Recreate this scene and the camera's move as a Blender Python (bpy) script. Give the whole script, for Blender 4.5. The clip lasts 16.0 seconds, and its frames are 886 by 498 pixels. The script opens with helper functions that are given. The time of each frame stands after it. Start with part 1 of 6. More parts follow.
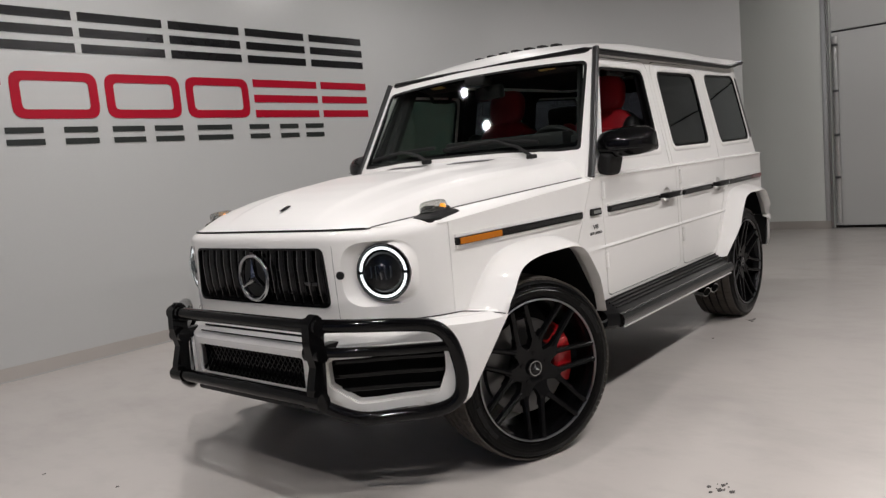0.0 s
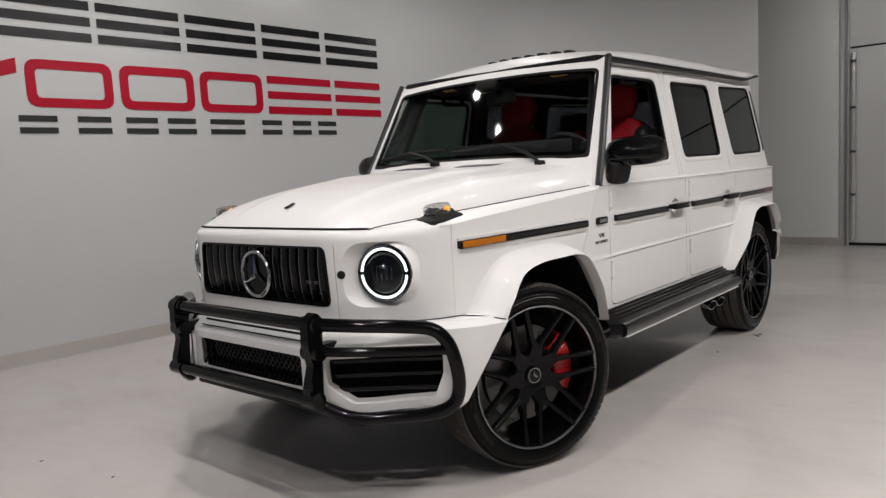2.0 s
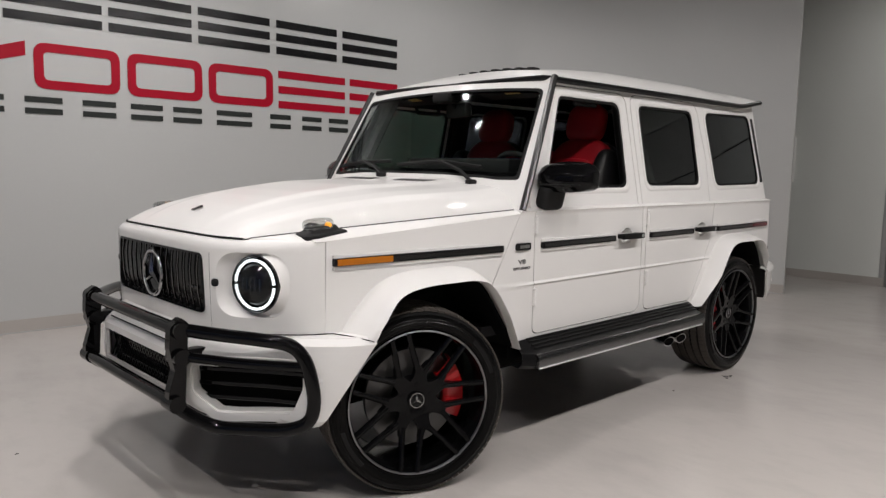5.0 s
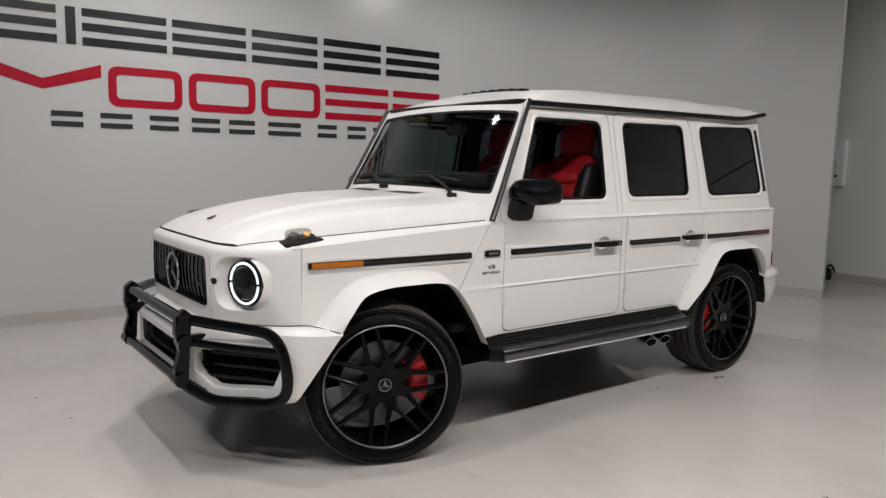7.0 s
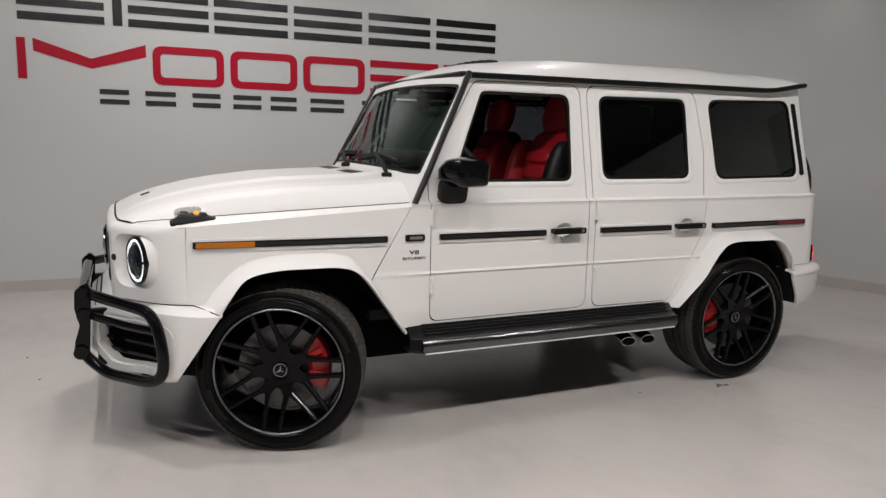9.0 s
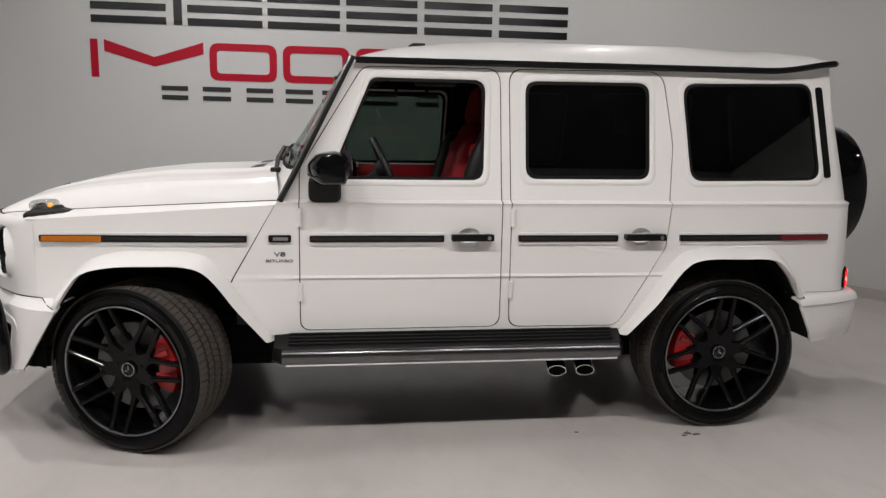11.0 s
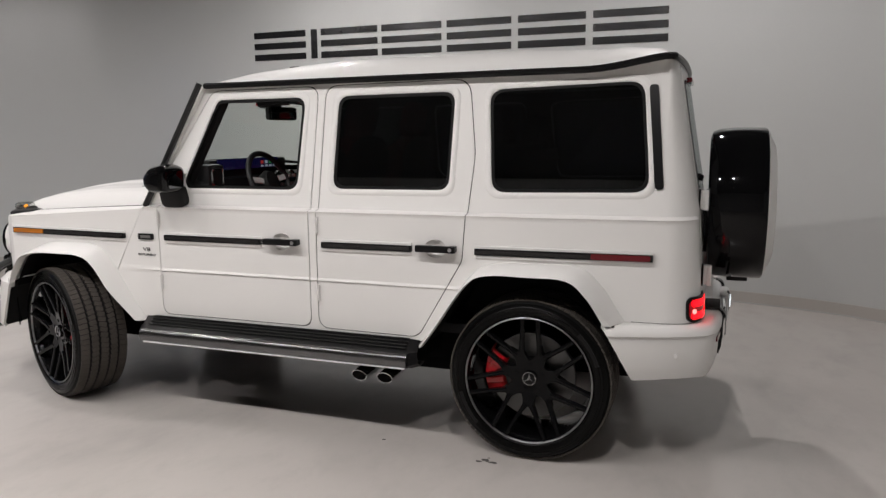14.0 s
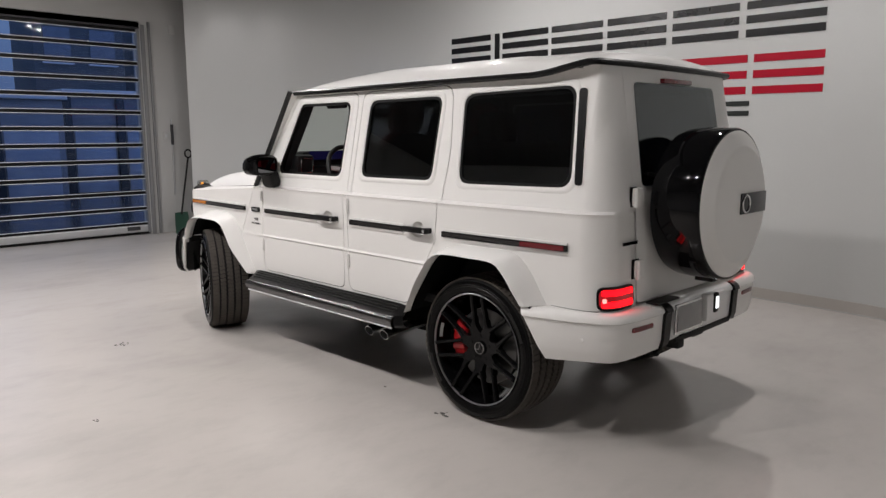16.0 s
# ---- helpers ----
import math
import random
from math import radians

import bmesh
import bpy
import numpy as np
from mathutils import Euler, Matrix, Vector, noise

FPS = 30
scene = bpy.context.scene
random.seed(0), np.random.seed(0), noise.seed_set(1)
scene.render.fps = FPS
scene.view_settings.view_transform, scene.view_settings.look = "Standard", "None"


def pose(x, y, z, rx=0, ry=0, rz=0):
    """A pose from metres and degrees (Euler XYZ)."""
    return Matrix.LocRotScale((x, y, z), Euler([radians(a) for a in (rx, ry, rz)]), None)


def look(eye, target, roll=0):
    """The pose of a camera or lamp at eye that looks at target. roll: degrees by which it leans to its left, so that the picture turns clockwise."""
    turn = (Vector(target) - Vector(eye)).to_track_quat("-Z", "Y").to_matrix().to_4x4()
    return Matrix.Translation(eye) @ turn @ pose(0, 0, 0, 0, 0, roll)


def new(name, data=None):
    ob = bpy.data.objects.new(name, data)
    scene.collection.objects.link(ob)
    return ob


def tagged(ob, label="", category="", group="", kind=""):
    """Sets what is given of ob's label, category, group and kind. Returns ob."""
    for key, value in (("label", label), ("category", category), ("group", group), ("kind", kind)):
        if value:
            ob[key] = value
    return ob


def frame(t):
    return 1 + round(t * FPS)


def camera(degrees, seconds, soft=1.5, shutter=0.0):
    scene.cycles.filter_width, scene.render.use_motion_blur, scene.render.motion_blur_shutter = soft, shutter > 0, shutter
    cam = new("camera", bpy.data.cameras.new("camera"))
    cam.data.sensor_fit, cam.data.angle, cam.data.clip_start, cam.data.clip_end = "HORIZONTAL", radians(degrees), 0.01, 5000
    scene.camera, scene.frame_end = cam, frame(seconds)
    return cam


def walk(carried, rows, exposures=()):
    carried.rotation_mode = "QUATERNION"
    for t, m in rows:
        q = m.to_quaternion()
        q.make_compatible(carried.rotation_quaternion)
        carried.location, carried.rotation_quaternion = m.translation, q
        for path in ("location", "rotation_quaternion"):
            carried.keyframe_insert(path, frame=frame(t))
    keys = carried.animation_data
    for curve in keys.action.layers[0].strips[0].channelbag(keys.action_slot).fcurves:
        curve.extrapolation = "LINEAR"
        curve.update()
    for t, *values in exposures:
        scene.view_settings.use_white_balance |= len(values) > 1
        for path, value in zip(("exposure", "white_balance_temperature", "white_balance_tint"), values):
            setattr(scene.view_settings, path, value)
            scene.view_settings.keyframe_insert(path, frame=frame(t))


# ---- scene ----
from mathutils import geometry

cam = camera(62.2, 16.0, soft=1.4)
PATH = [
    (0, (-2.614, -2.603, 1.3), (-1.091, -1.327, 1.073), -5.25),
    (0.5, (-2.631, -2.593, 1.305), (-1.108, -1.316, 1.083), -5.00),
    (1, (-2.628, -2.596, 1.302), (-1.109, -1.312, 1.089), -4.36),
    (1.5, (-2.619, -2.608, 1.301), (-1.105, -1.318, 1.089), -3.65),
    (2, (-2.584, -2.622, 1.3), (-1.079, -1.323, 1.081), -3.20),
    (2.5, (-2.524, -2.65, 1.305), (-1.034, -1.335, 1.074), -2.94),
    (3, (-2.449, -2.715, 1.316), (-0.984, -1.373, 1.082), -2.72),
    (3.5, (-2.343, -2.8, 1.325), (-0.904, -1.43, 1.096), -2.16),
    (4, (-2.201, -2.899, 1.336), (-0.784, -1.505, 1.113), -1.14),
    (4.5, (-2.079, -3.013, 1.352), (-0.685, -1.596, 1.128), 0.21),
    (7, (-1.88, -3.86, 1.491), (-0.701, -2.262, 1.252), 0.99),
    (7.5, (-1.739, -4.106, 1.507), (-0.637, -2.457, 1.251), 0.82),
    (8, (-1.469, -4.215, 1.497), (-0.453, -2.514, 1.227), 0.71),
    (8.5, (-1.105, -4.247, 1.521), (-0.183, -2.496, 1.232), 0.92),
    (10.8, (0.797, -4.306, 1.524), (1.112, -2.36, 1.185), 1.12),
    (11, (0.959, -4.296, 1.532), (1.226, -2.342, 1.2), 1.05),
    (11.5, (1.406, -4.286, 1.533), (1.558, -2.319, 1.206), 0.54),
    (12, (1.831, -4.208, 1.52), (1.857, -2.235, 1.191), -0.29),
    (12.5, (2.257, -4.135, 1.521), (2.137, -2.165, 1.199), -0.87),
    (13, (2.709, -4.134, 1.527), (2.389, -2.184, 1.222), -0.68),
    (13.5, (3.179, -4.109, 1.528), (2.664, -2.197, 1.247), -0.72),
    (14, (3.677, -4.145, 1.531), (2.989, -2.291, 1.234), -0.56),
    (14.5, (4.154, -4.081, 1.516), (3.302, -2.302, 1.184), -0.35),
    (15, (4.626, -4.018, 1.531), (3.588, -2.34, 1.2), -0.16),
    (15.5, (5.066, -3.915, 1.53), (3.841, -2.369, 1.202), -0.06),
    (16, (5.468, -3.712, 1.544), (4.072, -2.314, 1.235), -0.19),
]
walk(cam, [(t, look(eye, target, roll)) for t, eye, target, roll in PATH], exposures=[(0.0, -0.32), (7.0, -0.33), (8.5, -0.33), (11.0, -0.32), (13.0, -0.24), (14.5, -0.20), (16.0, -0.09)])

# ---- light ----
world = bpy.data.worlds.new("world")
scene.world = world
world.use_nodes = True
world.node_tree.nodes["Background"].inputs[0].default_value = (0.16, 0.26, 0.58, 1)
world.node_tree.nodes["Background"].inputs[1].default_value = 1.3

CEILING = 4.05
LAMP_Z = 3.80
# Lamps at x 3.2, -1.35, -3.15 and 6.9 are added as fill.
LAMPS = [(-2.65, -3.10, 42), (-1.42, -3.10, 40), (-0.33, -3.15, 40), (1.0, -3.2, 42), (2.2, -3.25, 44), (3.5, -3.3, 46), (0.25, 1.75, 28), (-0.2, 1.42, 28), (3.2, 1.5, 40), (-1.35, -0.6, 36), (-3.15, -1.2, 46), (6.9, -1.0, 14)]  # x, y, watts


# ---- materials ----
def material(name, base=(0.8, 0.8, 0.8), rough=0.5, metal=0.0, coat=0.0, var=0.0, scale=6.0, fine=0.0, fine_scale=180.0, bump=0.0, spec=0.5, emit=None, power=0.0, rough_var=0.0, detail=5):
    """Principled surface with two scales of variation: broad stains and fine grain."""
    m = bpy.data.materials.new(name)
    m.use_nodes = True
    nt = m.node_tree
    b = nt.nodes["Principled BSDF"]
    b.inputs["Roughness"].default_value = rough
    b.inputs["Metallic"].default_value = metal
    b.inputs["Coat Weight"].default_value = coat
    b.inputs["Coat Roughness"].default_value = 0.06
    b.inputs["Specular IOR Level"].default_value = spec
    b.inputs["Base Color"].default_value = (*base, 1)
    if emit:
        b.inputs["Emission Color"].default_value = (*emit, 1)
        b.inputs["Emission Strength"].default_value = power
    if var or fine or bump or rough_var:
        co = nt.nodes.new("ShaderNodeTexCoord")
        n1 = nt.nodes.new("ShaderNodeTexNoise")
        n1.inputs["Scale"].default_value = scale
        n1.inputs["Detail"].default_value = detail
        n2 = nt.nodes.new("ShaderNodeTexNoise")
        n2.inputs["Scale"].default_value = fine_scale
        n2.inputs["Detail"].default_value = 3
        nt.links.new(co.outputs["Object"], n1.inputs["Vector"])
        nt.links.new(co.outputs["Object"], n2.inputs["Vector"])
        add = nt.nodes.new("ShaderNodeMath")
        add.operation = "MULTIPLY_ADD"
        nt.links.new(n1.outputs["Fac"], add.inputs[0])
        add.inputs[1].default_value = 2 * var
        sub = nt.nodes.new("ShaderNodeMath")
        sub.operation = "MULTIPLY_ADD"
        nt.links.new(n2.outputs["Fac"], sub.inputs[0])
        sub.inputs[1].default_value = 2 * fine
        sub.inputs[2].default_value = 1 - var - fine
        nt.links.new(sub.outputs[0], add.inputs[2])
        mul = nt.nodes.new("ShaderNodeVectorMath")
        mul.operation = "SCALE"
        mul.inputs[0].default_value = base
        nt.links.new(add.outputs[0], mul.inputs["Scale"])
        nt.links.new(mul.outputs[0], b.inputs["Base Color"])
        if rough_var:
            rv = nt.nodes.new("ShaderNodeMath")
            rv.operation = "MULTIPLY_ADD"
            nt.links.new(n1.outputs["Fac"], rv.inputs[0])
            rv.inputs[1].default_value = 2 * rough_var
            rv.inputs[2].default_value = rough - rough_var
            nt.links.new(rv.outputs[0], b.inputs["Roughness"])
        if bump:
            bp = nt.nodes.new("ShaderNodeBump")
            bp.inputs["Strength"].default_value = bump
            bp.inputs["Distance"].default_value = 0.002
            nt.links.new(n2.outputs["Fac"], bp.inputs["Height"])
            nt.links.new(bp.outputs[0], b.inputs["Normal"])
    return m


def glass(name, tint, gloss=0.03, edge=0.9):
    """Thin pane: tinted see-through with a mirror gloss that grows at grazing angles."""
    m = bpy.data.materials.new(name)
    m.use_nodes = True
    nt = m.node_tree
    nt.nodes.remove(nt.nodes["Principled BSDF"])
    out = nt.nodes["Material Output"]
    tr = nt.nodes.new("ShaderNodeBsdfTransparent")
    tr.inputs[0].default_value = (*tint, 1)
    gl = nt.nodes.new("ShaderNodeBsdfGlossy")
    gl.inputs["Roughness"].default_value = 0.02
    gl.inputs["Color"].default_value = (0.9, 0.95, 0.95, 1)
    lw = nt.nodes.new("ShaderNodeLayerWeight")
    lw.inputs["Blend"].default_value = 0.5
    pw = nt.nodes.new("ShaderNodeMath")
    pw.operation = "POWER"
    pw.inputs[1].default_value = 5.0
    nt.links.new(lw.outputs["Facing"], pw.inputs[0])
    fr = nt.nodes.new("ShaderNodeMath")
    fr.operation = "MULTIPLY_ADD"
    fr.inputs[1].default_value = edge
    fr.inputs[2].default_value = gloss
    nt.links.new(pw.outputs[0], fr.inputs[0])
    mix = nt.nodes.new("ShaderNodeMixShader")
    nt.links.new(fr.outputs[0], mix.inputs[0])
    nt.links.new(tr.outputs[0], mix.inputs[1])
    nt.links.new(gl.outputs[0], mix.inputs[2])
    nt.links.new(mix.outputs[0], out.inputs["Surface"])
    return m


PAINT = material("white_paint", (0.80, 0.79, 0.77), 0.50, coat=0.5, spec=0.25, var=0.012, scale=3, fine=0.012, fine_scale=900)
BLACK_GLOSS = material("gloss_black", (0.004, 0.004, 0.0045), 0.05, coat=0.0, spec=0.24, var=0.1, scale=5)
INLAY = material("gloss_black_inlay", (0.012, 0.011, 0.011), 0.06, spec=1.0, var=0.1, scale=9)
BAR_GLOSS = material("gloss_black_powder_coat", (0.003, 0.003, 0.0033), 0.06, spec=0.22, var=0.15, scale=20)
BLACK_TRIM = material("satin_black_trim", (0.006, 0.006, 0.0064), 0.32, spec=0.22, var=0.15, scale=9, fine=0.1)
PILLAR_TRIM = material("dark_grey_pillar_trim", (0.016, 0.016, 0.0165), 0.28, spec=0.4, var=0.15, scale=9)
BLACK_PLASTIC = material("black_plastic", (0.007, 0.007, 0.007), 0.6, spec=0.3, var=0.15, scale=9, fine=0.15, bump=0.2)
CAVITY = material("dark_cavity", (0.004, 0.004, 0.004), 0.95, spec=0.1, var=0.1)
RUBBER = material("rubber_seal", (0.006, 0.006, 0.006), 0.6, spec=0.15, var=0.1, fine=0.1)
TYRE = material("tyre_rubber", (0.0035, 0.0035, 0.0035), 0.22, spec=0.11, var=0.2, scale=8, fine=0.25, fine_scale=220, bump=0.08)
TREAD = material("worn_tread", (0.066, 0.058, 0.051), 0.85, spec=0.3, var=0.3, scale=12, fine=0.3, fine_scale=160, bump=0.5)
RIM = material("satin_black_alloy", (0.004, 0.004, 0.0044), 0.14, metal=0.0, spec=0.16, var=0.1, scale=12)
RIM_LIP = material("machined_lip", (0.30, 0.30, 0.31), 0.30, metal=1.0)
GRILLE = material("black_chrome", (0.020, 0.020, 0.021), 0.22, metal=0.9, var=0.1)
EMBLEM = material("emblem_chrome", (0.42, 0.42, 0.43), 0.16, metal=1.0, var=0.05)
MIRROR = material("mirror_glass", (0.15, 0.155, 0.165), 0.03, metal=1.0)
CHROME = material("chrome", (0.75, 0.75, 0.76), 0.12, metal=1.0, var=0.03)
STEP_METAL = material("polished_step_metal", (0.26, 0.26, 0.265), 0.17, metal=1.0, var=0.12, scale=14)
STEP_EDGE = material("brushed_step_edge", (0.15, 0.15, 0.153), 0.22, metal=1.0, var=0.15, scale=14)
SLAT_GLINT = material("slat_glint_chrome", (0.19, 0.19, 0.195), 0.25, metal=1.0, var=0.05)
DARK_CHROME = material("dark_chrome", (0.07, 0.07, 0.073), 0.22, metal=1.0, var=0.05)
SILVER = material("silver_paint", (0.80, 0.80, 0.80), 0.35, metal=0.12, coat=0.3, var=0.03)
DISC = material("brake_disc_steel", (0.12, 0.119, 0.118), 0.38, metal=0.9, var=0.1, scale=20)
CALIPER = material("red_caliper", (0.50, 0.006, 0.011), 0.35, coat=0.4, var=0.08)
RED_LEATHER = material("red_leather", (0.38, 0.007, 0.015), 0.5, var=0.12, scale=9, fine=0.12, fine_scale=260, bump=0.35)
DARK_LEATHER = material("black_leather", (0.008, 0.008, 0.009), 0.5, var=0.12, scale=9, fine=0.12, fine_scale=260, bump=0.35)
HEADLINER = material("dark_headliner", (0.008, 0.008, 0.009), 0.95, var=0.1, fine=0.2)
AMBER = material("amber_lens", (0.48, 0.15, 0.008), 0.2, coat=0.5, var=0.06, scale=40)
AMBER_LIT = material("amber_lit", (0.8, 0.35, 0.03), 0.3, emit=(1.0, 0.36, 0.03), power=1.5)
RED_LENS = material("red_lens", (0.14, 0.007, 0.012), 0.15, coat=0.5, var=0.06, scale=40)
RED_GLOW = material("tail_lens_glow", (0.35, 0.008, 0.014), 0.15, coat=0.5, emit=(1.0, 0.004, 0.02), power=0.16)
RED_LIT = material("tail_lamp_lit", (0.6, 0.01, 0.02), 0.2, emit=(1.0, 0.0012, 0.0045), power=4.0)
WHITE_LIT = material("ring_lamp_lit", (0.9, 0.9, 0.9), 0.3, emit=(0.90, 0.97, 1.0), power=1.8)
RED_CORE = material("tail_lamp_core", (0.8, 0.2, 0.2), 0.2, emit=(1.0, 0.22, 0.20), power=2.6)
VISOR_LABEL = material("yellow_label", (0.55, 0.32, 0.06), 0.5, var=0.1, scale=60)
SCREEN = material("display_lit", (0.01, 0.01, 0.03), 0.2, emit=(0.03, 0.03, 0.26), power=0.06)
ICON_RED = material("icon_red", (0.1, 0.01, 0.01), 0.3, emit=(1.0, 0.08, 0.06), power=0.2)
ICON_WHITE = material("icon_white", (0.1, 0.1, 0.1), 0.3, emit=(0.75, 0.85, 1.0), power=0.2)
ICON_GREEN = material("icon_green", (0.01, 0.1, 0.02), 0.3, emit=(0.1, 0.8, 0.2), power=0.12)
HEADLAMP_FIN = material("blue_grey_lamp_fin", (0.030, 0.045, 0.070), 0.25, metal=0.6)
LENS = glass("clear_lens", (0.85, 0.85, 0.85))
INDICATOR_GLASS = glass("indicator_glass", (0.80, 0.80, 0.79), 0.13)
GLASS_SCREEN = glass("windscreen_glass", (0.90, 0.93, 0.91), 0.010, 0.5)
GLASS_TINT = glass("tinted_door_glass", (0.24, 0.29, 0.265), 0.02, 0.5)
GLASS_DARK = glass("privacy_glass", (0.24, 0.25, 0.275), 0.135, 0.40)
GATE_GLASS = glass("gate_glass", (0.9, 0.93, 0.95), 0.012)
WALL = material("grey_wall_paint", (0.540, 0.550, 0.542), 0.30, spec=0.8, var=0.03, scale=0.9, fine=0.02, fine_scale=60, bump=0.10)
WALL_PALE = material("pale_wall_paint", (0.75, 0.775, 0.740), 0.45, var=0.04, scale=1.1, fine=0.02, fine_scale=60, bump=0.1)
WALL_MID = material("pale_grey_wall_paint", (0.42, 0.42, 0.42), 0.6, var=0.06, scale=1.1, fine=0.02, fine_scale=60, bump=0.1)
WALL_WHITE = material("white_wall_paint", (0.45, 0.45, 0.44), 0.5, var=0.04, scale=1.1, fine=0.02, fine_scale=60, bump=0.1)
BASE = material("baseboard_vinyl", (0.46, 0.43, 0.40), 0.5, var=0.08, scale=3)
CEIL = material("ceiling_panel", (0.06, 0.06, 0.062), 0.9, var=0.05, scale=1.5)
CABINET = material("white_cabinet_paint", (0.80, 0.81, 0.79), 0.4, var=0.04, scale=6)
ALU = material("aluminium_rail", (0.55, 0.56, 0.57), 0.4, metal=0.6, var=0.06, scale=14)
JAMB = material("jamb_grey_paint", (0.21, 0.21, 0.215), 0.45, var=0.06, scale=9, fine=0.03)
BEAD = material("white_bead_paint", (0.80, 0.81, 0.83), 0.4, var=0.05, scale=9)
STEEL_DARK = material("dark_steel", (0.06, 0.06, 0.065), 0.5, metal=0.5, var=0.1)
TRACK = material("galvanised_track", (0.30, 0.30, 0.30), 0.28, metal=0.8, var=0.1, scale=12)
EDGE_SEAL = material("glossy_grey_edge_seal", (0.60, 0.60, 0.59), 0.20, metal=0.6, var=0.08, scale=9)
DOOR_PAINT = material("door_panel_paint", (0.55, 0.56, 0.55), 0.4, var=0.03, scale=1.2, fine=0.02)
BLACK_VINYL = material("black_vinyl", (0.010, 0.010, 0.011), 0.22, spec=0.35, var=0.1)
RED_VINYL = material("red_vinyl", (0.40, 0.004, 0.022), 0.3, spec=0.25, var=0.05)
DARK_VINYL = material("dark_green_grey_vinyl", (0.020, 0.024, 0.022), 0.3, var=0.08)
GREEN_PLASTIC = material("green_plastic", (0.012, 0.055, 0.035), 0.5, var=0.1)
LAMP_LIT = material("lamp_lens", (0.9, 0.9, 0.9), 0.5, emit=(1.0, 0.95, 0.93), power=60.0)
PLATE = material("plate_blank", (0.30, 0.30, 0.30), 0.3, metal=0.5, var=0.1, scale=20)
STAIN = material("dried_dirt", (0.07, 0.065, 0.06), 0.8, var=0.3, scale=40)

FLOOR = material("grey_epoxy_floor", (0.555, 0.522, 0.492), 0.22, spec=0.6, var=0.05, scale=0.9, fine=0.012, fine_scale=9, detail=2)


def scuffed(m, strength, scale):
    """Faint worn smudges over a surface: slightly darker."""
    nt = m.node_tree
    b = nt.nodes["Principled BSDF"]
    src = b.inputs["Base Color"].links[0].from_socket
    co = nt.nodes.new("ShaderNodeTexCoord")
    warp = nt.nodes.new("ShaderNodeMapping")
    warp.inputs["Scale"].default_value = (1.0, 0.55, 1.0)
    warp.inputs["Rotation"].default_value = (0, 0, 0.5)
    nz = nt.nodes.new("ShaderNodeTexNoise")
    nz.inputs["Scale"].default_value = scale
    nz.inputs["Detail"].default_value = 7
    nz.inputs["Roughness"].default_value = 0.62
    lim = nt.nodes.new("ShaderNodeMapRange")
    lim.inputs["From Min"].default_value, lim.inputs["From Max"].default_value = 0.50, 0.85
    nt.links.new(co.outputs["Object"], warp.inputs[0])
    nt.links.new(warp.outputs[0], nz.inputs["Vector"])
    nt.links.new(nz.outputs["Fac"], lim.inputs["Value"])
    dim = nt.nodes.new("ShaderNodeMath")
    dim.operation = "MULTIPLY_ADD"
    dim.inputs[1].default_value, dim.inputs[2].default_value = -strength, 1.0
    nt.links.new(lim.outputs[0], dim.inputs[0])
    mul = nt.nodes.new("ShaderNodeVectorMath")
    mul.operation = "SCALE"
    nt.links.new(src, mul.inputs[0])
    nt.links.new(dim.outputs[0], mul.inputs["Scale"])
    nt.links.new(mul.outputs[0], b.inputs["Base Color"])


scuffed(FLOOR, 0.20, 1.3)
scuffed(FLOOR, 0.09, 7.0)


# ---- mesh helpers ----
def finish(name, bm, mat, angle=32):
    me = bpy.data.meshes.new(name)
    bm.normal_update()
    bm.to_mesh(me)
    bm.free()
    me.materials.append(mat)
    for p in me.polygons:
        p.use_smooth = True
    me.set_sharp_from_angle(angle=radians(angle))
    return me


def part(name, bm, mat, parent=None, label="", angle=32):
    ob = new(name, finish(name, bm, mat, angle))
    ob.parent = parent
    if label:
        tagged(ob, label)
    return ob


def setting(name, bm, mat, label, category, angle=32):
    return tagged(part(name, bm, mat, angle=angle), label, category, kind="structure")


def empty(name, label, category, group="", at=(0, 0, 0)):
    ob = new(name)
    ob.location = at
    ob.empty_display_size = 0.1
    return tagged(ob, label, category, group)


def box(bm, c, size, m=None, bev=0.0):
    r = bmesh.ops.create_cube(bm, size=1.0)
    vs = r["verts"]
    mat = (m or Matrix()) @ Matrix.Translation(c) @ Matrix.Diagonal((*size, 1))
    for v in vs:
        v.co = mat @ v.co
    if bev:
        es = list({e for v in vs for e in v.link_edges})
        bmesh.ops.bevel(bm, geom=es, offset=bev, segments=2, affect="EDGES", profile=0.6)
    return bm


def boxed(c, size, bev=0.0, m=None):
    return box(bmesh.new(), c, size, m, bev)


def grid(fn, nu, nv, thick=0.0, hint=None, close_u=False):
    """A sheet of fn(u, v), u and v from 0 to 1; with thick it gets a back and a rim."""
    bm = bmesh.new()
    vs = [[bm.verts.new(fn(i / nu, j / nv)) for j in range(nv + 1)] for i in range(nu + (0 if close_u else 1))]
    n = len(vs)
    for i in range(nu):
        for j in range(nv):
            bm.faces.new((vs[i][j], vs[(i + 1) % n][j], vs[(i + 1) % n][j + 1], vs[i][j + 1]))
    return backed(bm, thick, hint)


def backed(bm, thick, hint):
    bm.normal_update()
    if hint is not None and sum((f.normal * f.calc_area()).dot(Vector(hint)) for f in bm.faces) < 0:
        bmesh.ops.reverse_faces(bm, faces=bm.faces[:])
        bm.normal_update()
    if thick:
        faces = bm.faces[:]
        rim = [(l.vert, l.link_loop_next.vert) for f in faces for l in f.loops if len(l.edge.link_faces) == 1]
        back = {v: bm.verts.new(v.co - v.normal * thick) for v in bm.verts[:]}
        for f in faces:
            bm.faces.new([back[v] for v in reversed(f.verts)])
        for a, b in rim:
            bm.faces.new((b, a, back[a], back[b]))
    return bm


